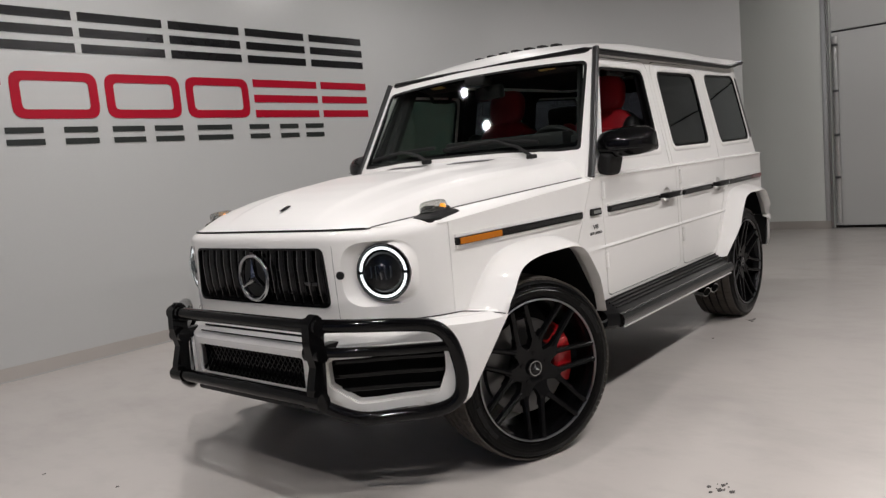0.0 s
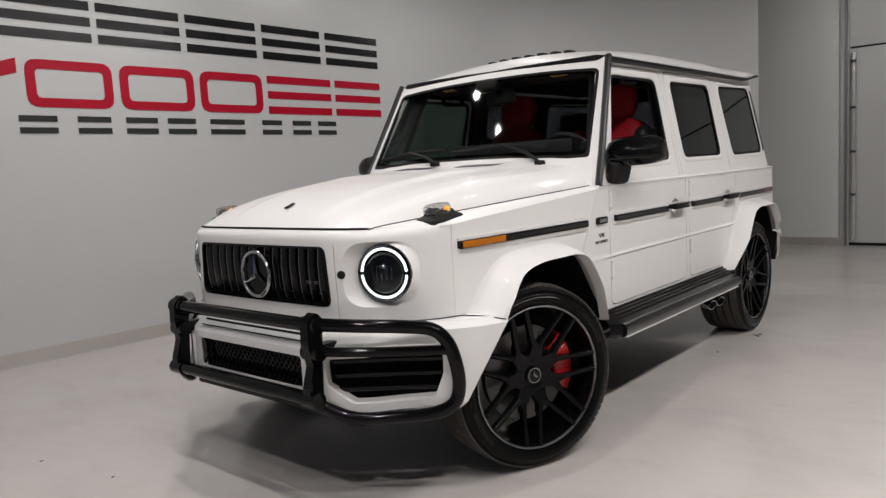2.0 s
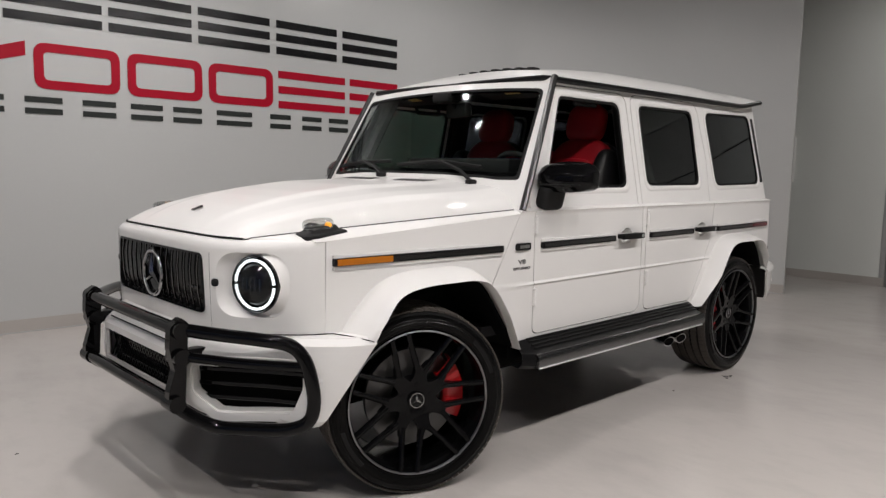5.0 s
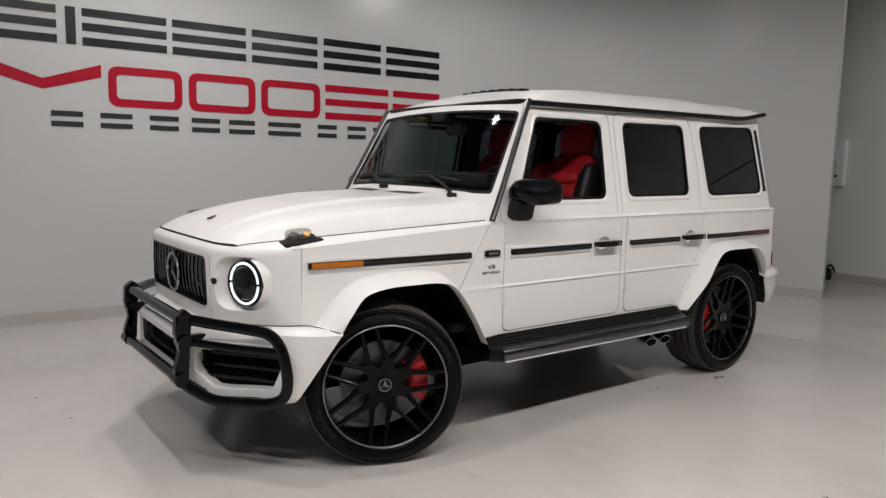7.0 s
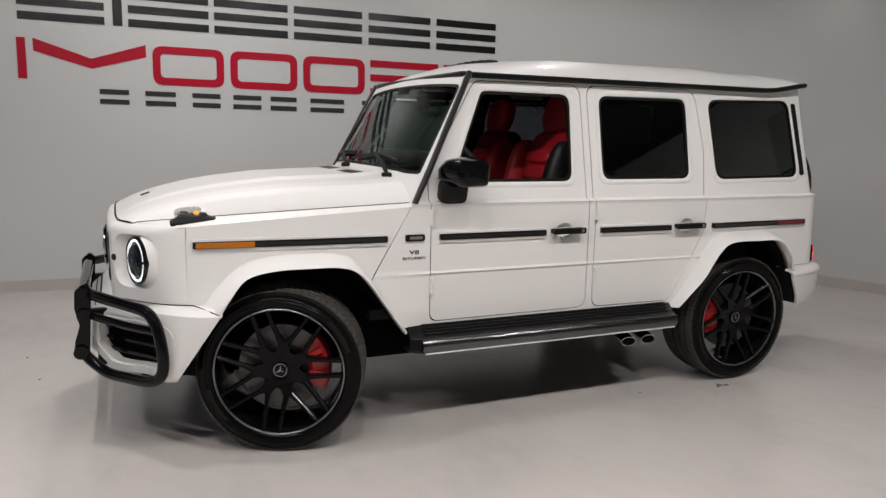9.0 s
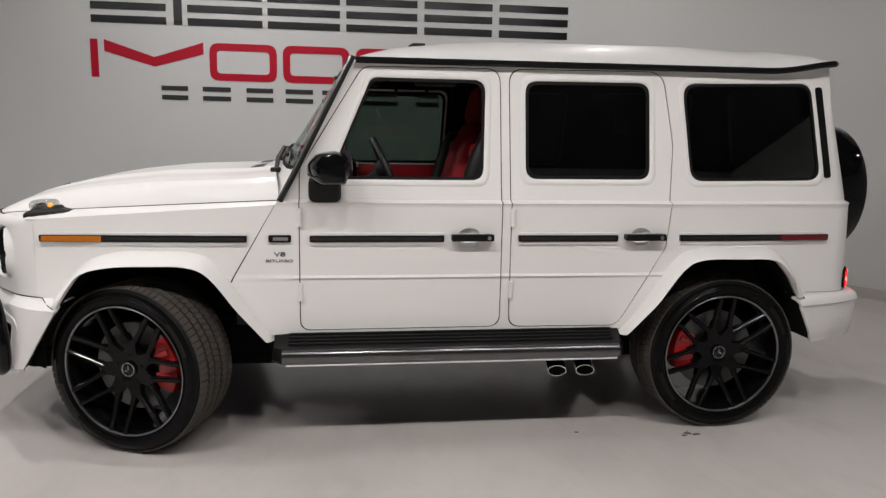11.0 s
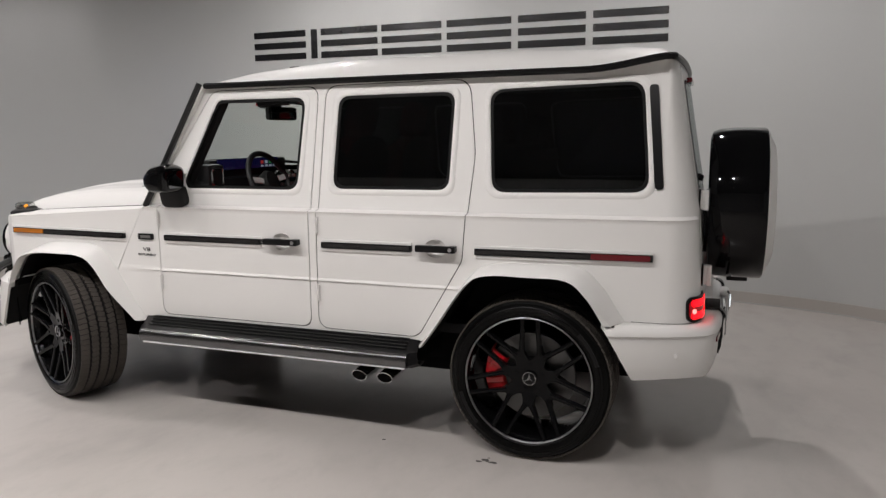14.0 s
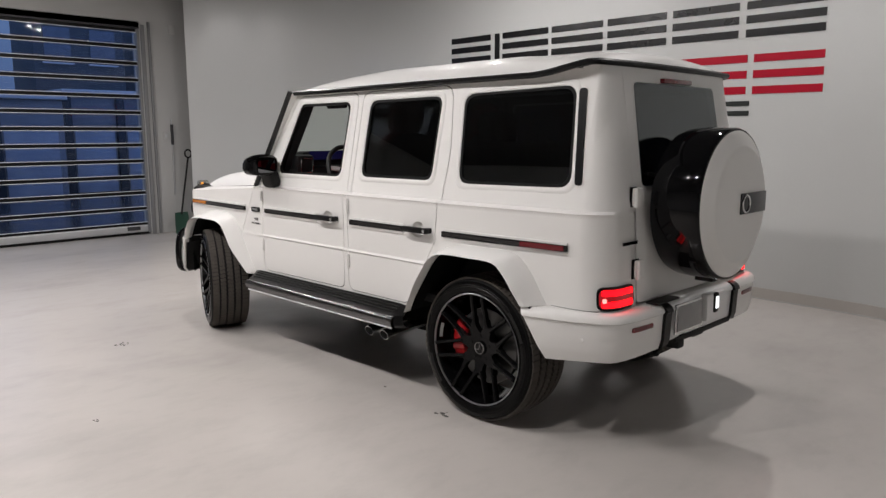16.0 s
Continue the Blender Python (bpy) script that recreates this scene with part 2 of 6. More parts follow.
def rounded(points, radii, n=5):
    """A closed outline with rounded corners."""
    out = []
    k = len(points)
    for i, p in enumerate(points):
        r = radii[i] if isinstance(radii, (list, tuple)) else radii
        p, a, b = Vector(p), Vector(points[i - 1]), Vector(points[(i + 1) % k])
        if r <= 0:
            out.append(tuple(p))
            continue
        da, db = (a - p).normalized(), (b - p).normalized()
        half = max(0.05, math.acos(max(-1, min(1, da.dot(db)))) / 2)
        d = min(r / math.tan(half), 0.48 * (a - p).length, 0.48 * (b - p).length)
        for q in range(n + 1):
            s = q / n
            out.append(tuple((1 - s) ** 2 * (p + da * d) + 2 * s * (1 - s) * p + s * s * (p + db * d)))
    return out


def grown(points, d):
    """An outline moved outwards by about d (inwards: minus)."""
    xs, ys = [p[0] for p in points], [p[1] for p in points]
    cx, cy = (min(xs) + max(xs)) / 2, (min(ys) + max(ys)) / 2
    fx, fy = 1 + 2 * d / (max(xs) - min(xs)), 1 + 2 * d / (max(ys) - min(ys))
    return [(cx + (x - cx) * fx, cy + (y - cy) * fy) for x, y in points]


def offset_loop(points, d):
    """An outline whose every side is moved outwards by d."""
    k = len(points)
    area = sum(a[0] * b[1] - b[0] * a[1] for a, b in zip(points, points[1:] + points[:1]))
    d = math.copysign(d, area)
    out = []
    for i, p in enumerate(points):
        a, b = Vector(p) - Vector(points[i - 1]), Vector(points[(i + 1) % k]) - Vector(p)
        a, b = a.normalized(), b.normalized()
        n = Vector((a.y + b.y, -a.x - b.x)).normalized()
        f = d / max(0.6, n.dot(Vector((a.y, -a.x))))
        out.append((p[0] + n.x * f, p[1] + n.y * f))
    return out


def within(p, loop):
    """Whether a point lies inside a closed outline."""
    inside = False
    for (x0, y0), (x1, y1) in zip(loop, loop[1:] + loop[:1]):
        if (y0 > p.y) != (y1 > p.y) and p.x < x0 + (p.y - y0) / (y1 - y0) * (x1 - x0):
            inside = not inside
    return inside


def sheet(outer, fn, holes=(), ucuts=(), vcuts=(), thick=0.0, hint=None):
    """A flat outline with holes, cut where it has to bend, laid on fn(u, v)."""
    bm = bmesh.new()
    loops = [[(p[0], p[1]) for p in loop] for loop in (outer, *holes)]
    flat, edges = [], []
    for loop in loops:
        k = len(flat)
        flat += [Vector(p) for p in loop]
        edges += [(k + i, k + (i + 1) % len(loop)) for i in range(len(loop))]
    co, _, tris, *_ = geometry.delaunay_2d_cdt(flat, edges, [], 0, 1e-6)
    vs = [bm.verts.new((p.x, p.y, 0)) for p in co]
    for t in tris:
        c = (co[t[0]] + co[t[1]] + co[t[2]]) / 3
        if within(c, loops[0]) and not any(within(c, h) for h in loops[1:]):
            bm.faces.new([vs[i] for i in t])
    bmesh.ops.delete(bm, geom=[v for v in bm.verts if not v.link_faces], context="VERTS")
    for cuts, no in ((ucuts, (1, 0, 0)), (vcuts, (0, 1, 0))):
        for c in cuts:
            co = (c, 0, 0) if no[0] else (0, c, 0)
            bmesh.ops.bisect_plane(bm, geom=bm.verts[:] + bm.edges[:] + bm.faces[:], plane_co=co, plane_no=no, dist=1e-5)
    bmesh.ops.dissolve_degenerate(bm, dist=1e-5, edges=bm.edges[:])
    for v in bm.verts:
        v.co = Vector(fn(v.co.x, v.co.y))
    return backed(bm, thick, hint)


def smooth_path(points, n=6, closed=False):
    """A curve through the points."""
    ps = [Vector(p) for p in points]
    out = []
    k = len(ps)
    for i in range(k if closed else k - 1):
        a, b, c, d = (ps[(i + j) % k] if closed else ps[max(0, min(k - 1, i + j))] for j in (-1, 0, 1, 2))
        for q in range(n):
            t = q / n
            out.append(0.5 * (2 * b + (c - a) * t + (2 * a - 5 * b + 4 * c - d) * t * t + (3 * b - a - 3 * c + d) * t ** 3))
    if not closed:
        out.append(ps[-1])
    return out


def tube(path, profile, closed=False, up=(0, 0, 1), bm=None):
    """Sweeps a closed profile of (side, up) along a path, with capped ends."""
    bm = bm or bmesh.new()
    path = [Vector(p) for p in path]
    k = len(path)
    rings = []
    side0 = None
    for i, p in enumerate(path):
        a = path[(i - 1) % k] if closed or i else path[0]
        b = path[(i + 1) % k] if closed or i < k - 1 else path[-1]
        d = (b - a).normalized()
        s = d.cross(Vector(up))
        s = s.normalized() if s.length > 1e-3 else side0
        if side0 is not None and s.dot(side0) < -0.5:
            s = -s
        side0 = s
        u = s.cross(d)
        rings.append([bm.verts.new(p + s * x + u * y) for x, y in profile])
    m = len(profile)
    for i in range(k if closed else k - 1):
        r, t = rings[i], rings[(i + 1) % k]
        for j in range(m):
            bm.faces.new((r[j], r[(j + 1) % m], t[(j + 1) % m], t[j]))
    if not closed:
        bm.faces.new(rings[0])
        bm.faces.new(rings[-1][::-1])
    bmesh.ops.recalc_face_normals(bm, faces=bm.faces[:])
    return bm


def circle(r, n=12, squash=1.0):
    return [(r * math.cos(2 * math.pi * i / n), squash * r * math.sin(2 * math.pi * i / n)) for i in range(n)]


def rect(w, h, c=0.004):
    x, y = w / 2, h / 2
    return [(-x + c, -y), (x - c, -y), (x, -y + c), (x, y - c), (x - c, y), (-x + c, y), (-x, y - c), (-x, -y + c)]


def lathe(profile, n=48, m=None, bm=None, close=False):
    """Turns a profile of (radius, along) round the y axis."""
    bm = bm or bmesh.new()
    rings = []
    for i in range(n):
        a = 2 * math.pi * i / n
        rings.append([bm.verts.new((r * math.cos(a), y, r * math.sin(a))) for r, y in profile])
    k = len(profile)
    fs = []
    for i in range(n):
        p, q = rings[i], rings[(i + 1) % n]
        for j in range(k if close else k - 1):
            fs.append(bm.faces.new((p[j], q[j], q[(j + 1) % k], p[(j + 1) % k])))
    bmesh.ops.remove_doubles(bm, verts=[v for r in rings for v in r], dist=1e-6)
    bmesh.ops.recalc_face_normals(bm, faces=bm.faces[:])
    if m is not None:
        bm.transform(m)
    return bm


def pillow(c, size, m=None, p=3.2):
    """A soft upholstered block."""
    bm = bmesh.new()
    bmesh.ops.create_cube(bm, size=2.0)
    bmesh.ops.subdivide_edges(bm, edges=bm.edges[:], cuts=7, use_grid_fill=True)
    for v in bm.verts:
        q = v.co.copy()
        k = (abs(q.x) ** p + abs(q.y) ** p + abs(q.z) ** p) ** (1 / p)
        q /= k
        v.co = Vector((q.x * size[0] / 2, q.y * size[1] / 2, q.z * size[2] / 2))
    bm.transform((m or Matrix()) if m is not None else Matrix.Translation(c))
    return bm


def interp(x, xs, ys):
    return float(np.interp(x, xs, ys))


# ---- the room ----
def wall_line():
    right = [(3.2, 3.18), (3.7, 3.13), (4.2, 3.01), (4.7, 2.82), (5.1, 2.58), (5.5, 2.24), (5.8, 1.88), (6.05, 1.43), (6.25, 0.86), (6.37, 0.50), (6.475, 0.20)]
    left = [(-5.50, 1.705), (-5.40, 1.86), (-5.24, 2.06), (-4.97, 2.33), (-4.65, 2.64), (-4.2, 2.95), (-3.6, 3.24), (-3.0, 3.38), (-2.4, 3.416)]
    return smooth_path([(x, y, 0) for x, y in left], 5) + smooth_path([(x, y, 0) for x, y in right], 5)


def along(line, z0, z1, off, thick):
    """A wall that follows a line in plan, off metres in front of it."""
    bm = bmesh.new()
    k = len(line)
    cols = []
    for i, p in enumerate(line):
        d = (line[min(k - 1, i + 1)] - line[max(0, i - 1)]).normalized()
        n = Vector((d.y, -d.x, 0))
        a, b = p + n * off, p - n * thick
        cols.append([bm.verts.new((q.x, q.y, z)) for q, z in ((a, z0), (a, z1), (b, z1), (b, z0))])
    for c, d in zip(cols, cols[1:]):
        for j in range(4):
            bm.faces.new((c[j], d[j], d[(j + 1) % 4], c[(j + 1) % 4]))
    bm.faces.new(cols[0])
    bm.faces.new(cols[-1][::-1])
    bmesh.ops.recalc_face_normals(bm, faces=bm.faces[:])
    return bm


LINE = wall_line()
GATE_X, BACK_X, SOUTH_Y, NORTH_Y = -5.95, 8.10, -8.5, 4.2

setting("floor", boxed((1.1, -2.15, -0.1), (15.2, 13.4, 0.2)), FLOOR, "smooth grey epoxy-coated concrete floor with faint scuffs", "floor")
setting("ceiling", boxed((1.1, -2.15, CEILING + 0.1), (15.2, 13.4, 0.2)), CEIL, "plain dark grey ceiling", "ceiling")
setting("wall_curved", along(LINE, 0, CEILING, 0.0, 0.18), WALL, "grey painted studio wall curving round at both ends", "wall")
setting("baseboard", along(LINE, 0, 0.105, 0.012, -0.001), BASE, "low beige-grey baseboard along the curved wall", "baseboard")
setting("baseboard_bead", along(LINE, 0, 0.010, 0.020, -0.013), WALL_WHITE, "thin pale caulk bead at the foot of the baseboard", "trim")
setting("wall_south", boxed((1.1, SOUTH_Y - 0.1, CEILING / 2), (15.0, 0.2, CEILING)), WALL_MID, "plain pale grey wall", "wall")
setting("wall_north", boxed((1.1, NORTH_Y + 0.1, CEILING / 2), (15.0, 0.2, CEILING)), WALL_WHITE, "plain pale grey wall behind the curved one", "wall")


def pierced_wall(name, x, y0, y1, hole, thick, side, mat, label):
    """An upright wall in the plane x with one opening (y0, y1, height)."""
    a, b, h = hole
    bm = bmesh.new()
    cx = x + side * thick / 2
    box(bm, (cx, (y0 + a) / 2, CEILING / 2), (thick, a - y0, CEILING))
    box(bm, (cx, (b + y1) / 2, CEILING / 2), (thick, y1 - b, CEILING))
    box(bm, (cx, (a + b) / 2, (h + CEILING) / 2), (thick, b - a, CEILING - h))
    return setting(name, bm, mat, label, "wall")


pierced_wall("wall_west", GATE_X, SOUTH_Y, NORTH_Y, (-2.45, 1.20, 3.16), 0.25, -1, WALL_WHITE, "pale grey wall round a glazed overhead gate")
pierced_wall("wall_east", BACK_X, SOUTH_Y, NORTH_Y, (-4.2, -0.40, 3.35), 0.25, 1, WALL_PALE, "pale grey wall round a panelled overhead door")
setting("baseboard_east", boxed((BACK_X - 0.007, (NORTH_Y - 0.36) / 2, 0.05), (0.014, NORTH_Y + 0.36, 0.10)), BASE, "low beige-grey baseboard", "baseboard")


def glazed_gate():
    """Overhead gate of clear panes between aluminium rails."""
    gate = empty("overhead_gate", "closed overhead gate of clear panes between aluminium rails", "gate")
    y0, y1, z0, z1, n = -2.45, 1.20, 0.16, 3.12, 12
    x = GATE_X - 0.08
    step = (z1 - z0) / n
    rail = finish("rail", tube([(0, y0, 0), (0, y1, 0)], rect(0.035, 0.046)), BLACK_TRIM)
    bead = finish("rail_bead", tube([(0, y0, 0), (0, y1, 0)], rect(0.016, 0.008, 0.002)), BEAD)
    pane = finish("pane", boxed((0, (y0 + y1) / 2, step / 2), (0.006, y1 - y0 - 0.02, step - 0.070)), GATE_GLASS)
    for i in range(n + 1):
        z = z0 + i * step
        for nm, me, dx, dz in (("rail", rail, 0, 0), ("rail_bead", bead, 0.020, 0.029), ("rail_bead", bead, 0.020, -0.029)):
            o = new(nm, me)
            o.parent, o.location = gate, (x + dx, 0, z + dz)
        if i < n:
            o = new("pane", pane)
            o.parent, o.location, o.visible_shadow = gate, (x, 0, z), False
    part("bottom_rail", boxed((x, (y0 + y1) / 2, 0.092), (0.05, y1 - y0, 0.11), 0.004), ALU, gate)
    part("bottom_seal", boxed((x + 0.01, (y0 + y1) / 2, 0.019), (0.06, y1 - y0, 0.036), 0.006), RUBBER, gate, "black rubber seal")
    part("head_box", boxed((x + 0.03, (y0 + y1) / 2, 3.195), (0.10, y1 - y0, 0.11), 0.004), STEEL_DARK, gate)
    part("maker_plate", boxed((x + 0.030, 0.94, 0.10), (0.010, 0.20, 0.06), 0.003), STEEL_DARK, gate)
    for y in (y1 - 0.012, y0 + 0.012):
        part("guide_track", boxed((x + 0.02, y, 1.58), (0.09, 0.045, 3.12), 0.004), JAMB, gate)
    return gate


glazed_gate()


def frame_post(y, z0, z1, x, w, name, label):
    return setting(name, boxed((x, y, (z0 + z1) / 2), (0.04, w, z1 - z0), 0.004), JAMB, label, "trim")


frame_post(1.235, 0, 3.20, GATE_X + 0.0215, 0.055, "door_jamb_1", "aluminium jamb of the glazed gate")
frame_post(1.335, 0, 3.25, GATE_X + 0.0215, 0.035, "door_jamb_2", "narrow aluminium trim beside the gate")


def panelled_door():
    door = empty("sectional_door", "closed pale grey sectional overhead door with flush panels", "door")
    y0, y1 = -4.2, -0.40
    x = BACK_X + 0.06
    for z0, z1 in ((0.035, 2.52), (2.545, 3.34)):
        part("door_panel", boxed((x, (y0 + y1) / 2, (z0 + z1) / 2), (0.05, y1 - y0 - 0.01, z1 - z0), 0.004), DOOR_PAINT, door)
    part("door_backing", boxed((x + 0.04, (y0 + y1) / 2, 1.69), (0.02, y1 - y0 - 0.01, 3.34)), STEEL_DARK, door)
    part("bottom_seal", boxed((x, (y0 + y1) / 2, 0.017), (0.06, y1 - y0 - 0.01, 0.033), 0.006), RUBBER, door, "black rubber seal")
    part("guide_track", tube([(BACK_X - 0.022, y1 + 0.02, 0.0), (BACK_X - 0.022, y1 + 0.02, 3.5)], rect(0.030, 0.04), up=(1, 0, 0)), TRACK, door)
    part("track_flange", boxed((BACK_X - 0.006, y1 + 0.075, 1.75), (0.012, 0.06, 3.5), 0.003), ALU, door)
    part("edge_strip", tube([(x - 0.050, y1 - 0.055, 0.07), (x - 0.050, y1 - 0.055, 2.47)], circle(0.036, 20, 0.5), up=(1, 0, 0)), EDGE_SEAL, door, "smooth grey rounded edge strip")
    for z in (0.67, 1.22, 1.78, 2.36):
        part("roller_bracket", boxed((BACK_X - 0.025, y1 - 0.06, z), (0.03, 0.07, 0.030), 0.006), STEEL_DARK, door)
    return door


panelled_door()


def shovel():
    s = empty("shovel", "black-handled shovel with a green blade leaning against the wall", "shovel", at=(-5.70, 1.57, 0.0))
    top = Vector((-0.06, 0.21, 1.24))
    part("shaft", tube([(0.03, 0.0, 0.30), (-0.055, 0.20, 1.18)], circle(0.014)), BLACK_PLASTIC, s)
    ring = [top + Vector((0, 0.055 * math.cos(a), 0.01 + 0.062 * math.sin(a))) for a in np.linspace(-0.5 * math.pi, 1.5 * math.pi, 18)[:-1]]
    part("grip", tube(ring, circle(0.013, 8), closed=True, up=(1, 0, 0)), BLACK_PLASTIC, s)

    def blade(u, v):
        y, z = (u - 0.5) * 0.24, 0.004 + 0.33 * v
        return (0.05 - 0.03 * v + 0.25 * y * y * 4, y * (1 - 0.12 * v * v), z)

    part("blade", grid(blade, 8, 6, 0.005), GREEN_PLASTIC, s, "green plastic blade")
    return s


shovel()


def small_room_things():
    b = empty("wall_sensor", "small white sensor box high on the wall", "sensor", at=(GATE_X, 1.70, 3.17))
    part("housing", boxed((0.025, 0, 0), (0.05, 0.11, 0.13), 0.012), WALL_WHITE, b)
    b = empty("wall_switch", "small white switch plate on the wall", "switch", at=(GATE_X, 1.52, 1.53))
    part("plate", boxed((0.008, 0, 0), (0.016, 0.08, 0.12), 0.004), WALL_WHITE, b)
    part("button", boxed((0.020, 0, 0), (0.008, 0.03, 0.05), 0.003), ALU, b)
    b = empty("lock_bar", "slim grey vertical lock bar on the wall", "lock bar", at=(GATE_X, 1.61, 1.55))
    part("bar", boxed((0.02, 0, -0.35), (0.02, 0.016, 1.2), 0.003), ALU, b)
    part("handle", boxed((0.032, 0, 0), (0.045, 0.035, 0.32), 0.008), STEEL_DARK, b)
    b = empty("wall_cabinet", "flat white metal cabinet with a lock on the far wall", "cabinet", at=(BACK_X, 0.975, 1.545))
    part("body", boxed((-0.035, 0, 0), (0.068, 0.34, 0.59), 0.004), CABINET, b)
    part("cabinet_door", boxed((-0.074, 0, 0), (0.010, 0.325, 0.57), 0.003), CABINET, b)
    part("latch", boxed((-0.086, -0.065, -0.01), (0.016, 0.030, 0.085), 0.006), ALU, b, "grey metal latch")
    part("lock", lathe([(0.0001, -0.020), (0.016, -0.018), (0.020, 0.0)], 16, Matrix.Translation((-0.079, -0.075, -0.165)) @ pose(0, 0, 0, 0, 0, -90)), STEEL_DARK, b, "dark round lock")
    b = empty("hose_box", "small dark grey box with a bent black hose on the floor", "box", at=(BACK_X - 0.11, 0.945, 0.0))
    part("body", boxed((0, 0, 0.080), (0.14, 0.17, 0.16), 0.025), BLACK_PLASTIC, b)
    part("hose", tube(smooth_path([(0.0, 0.06, 0.150), (0.0, 0.02, 0.205), (0.0, -0.04, 0.180), (0.0, -0.09, 0.205), (0.0, -0.13, 0.165), (0.0, -0.145, 0.115)], 4), circle(0.014, 8), up=(1, 0, 0)), RUBBER, b, "bent black hose")


small_room_things()


# ---- sign on the wall: plain bars and rings, letter by letter in size and colour ----
def on_wall(u, v):
    """A place on the flat part of the wall, u along it and v up; the sign droops slightly."""
    return Vector((u, 3.315 - 0.042 * u, v - 0.0085 * (u + 1.4)))


def wall_shape(outline, holes, mat, sign, name):
    def fn(u, v):
        p = on_wall(u, v)
        return (p.x - 0.0002, p.y - 0.007, p.z)
    return part(name, sheet(outline, fn, holes, thick=0.005, hint=(0, -1, 0)), mat, sign)


def bar(u0, u1, v0, v1, mat, sign, r=0.0):
    return wall_shape(rounded([(u0, v0), (u1, v0), (u1, v1), (u0, v1)], r, 3), [], mat, sign, "bar")


def ring(u0, u1, v0, v1, w, mat, sign):
    out = rounded([(u0, v0), (u1, v0), (u1, v1), (u0, v1)], 0.09, 4)
    inner = rounded([(u0 + w, v0 + w), (u1 - w, v0 + w), (u1 - w, v1 - w), (u0 + w, v1 - w)], 0.04, 4)
    return wall_shape(out, [inner], mat, sign, "ring")


def wall_sign():
    sign = empty("wall_sign", "large sign of black and red bars on the wall", "sign")
    w = 0.070
    # upper row, black
    a, b = 2.447, 2.765
    m = (a + b) / 2
    bar(-0.66, -0.58, a, b, BLACK_VINYL, sign)
    for u0, u1 in ((-1.43, -0.73), (-0.53, 0.18), (0.23, 0.93), (0.99, 1.69), (1.76, 2.44), (2.51, 3.21)):
        for v in (a, m - w / 2, b - w):
            bar(u0, u1, v, v + w, BLACK_VINYL, sign)
    # middle row, red
    a, b = 1.935, 2.292
    m = (a + b) / 2
    bar(-1.45, -1.38, a, b, RED_VINYL, sign)
    wall_shape([(-1.32, b), (-1.32, b - 0.11), (-0.855, 2.05), (-0.39, b - 0.11), (-0.39, b), (-0.855, 2.14)], [], RED_VINYL, sign, "bar")
    for u0, u1 in ((-0.335, 0.31), (0.37, 1.02), (1.08, 1.72)):
        ring(u0, u1, a, b, w, RED_VINYL, sign)
    for u0, u1 in ((1.78, 2.54), (2.60, 3.22)):
        for v in (a, m - w / 2, b - w):
            bar(u0, u1, v, v + w, RED_VINYL, sign)
    # lower row, small and dark
    a, b = 1.738, 1.872
    for u0, u1 in ((-0.80, -0.55), (-0.41, -0.14), (0.01, 0.27), (0.39, 0.66), (0.75, 1.01), (1.15, 1.50), (1.69, 1.91), (2.04, 2.26), (2.35, 2.58)):
        for v in (a, b - 0.045):
            bar(u0, u1, v, v + 0.045, DARK_VINYL, sign)
    return sign


wall_sign()


# ---- ceiling lamps, with added fill lamps among them ----
def ceiling_or_fill_lamp(x, y, at_power):
    lamp = empty("ceiling_or_fill_lamp", "unseen round white lamp, lit, in a set that includes added fill lamps", "lamp", "ceiling lamps", at=(x, y, LAMP_Z))
    turn = pose(0, 0, 0, 90)
    part("shade", lathe([(0.03, 0.14), (0.06, 0.12), (0.085, 0.03), (0.088, 0.0), (0.080, 0.005), (0.055, 0.10), (0.03, 0.12)], 32, turn, close=True), ALU, lamp)
    part("stem", tube([(0, 0, 0.14), (0, 0, CEILING - LAMP_Z)], circle(0.012, 8), up=(1, 0, 0)), ALU, lamp)
    part("lens", lathe([(0.0001, 0.012), (0.048, 0.014), (0.048, 0.020), (0.0001, 0.020)], 32, turn), LAMP_LIT, lamp, "glowing lens")
    light = new("lamp_light", bpy.data.lights.new("lamp_light", "AREA"))
    light.data.shape, light.data.size = "DISK", 0.08
    light.data.energy, light.data.color = at_power, (1.0, 0.95, 0.935)
    light.location = (x, y, LAMP_Z - 0.002)
    return lamp


for x, y, watts in LAMPS:
    ceiling_or_fill_lamp(x, y, watts)


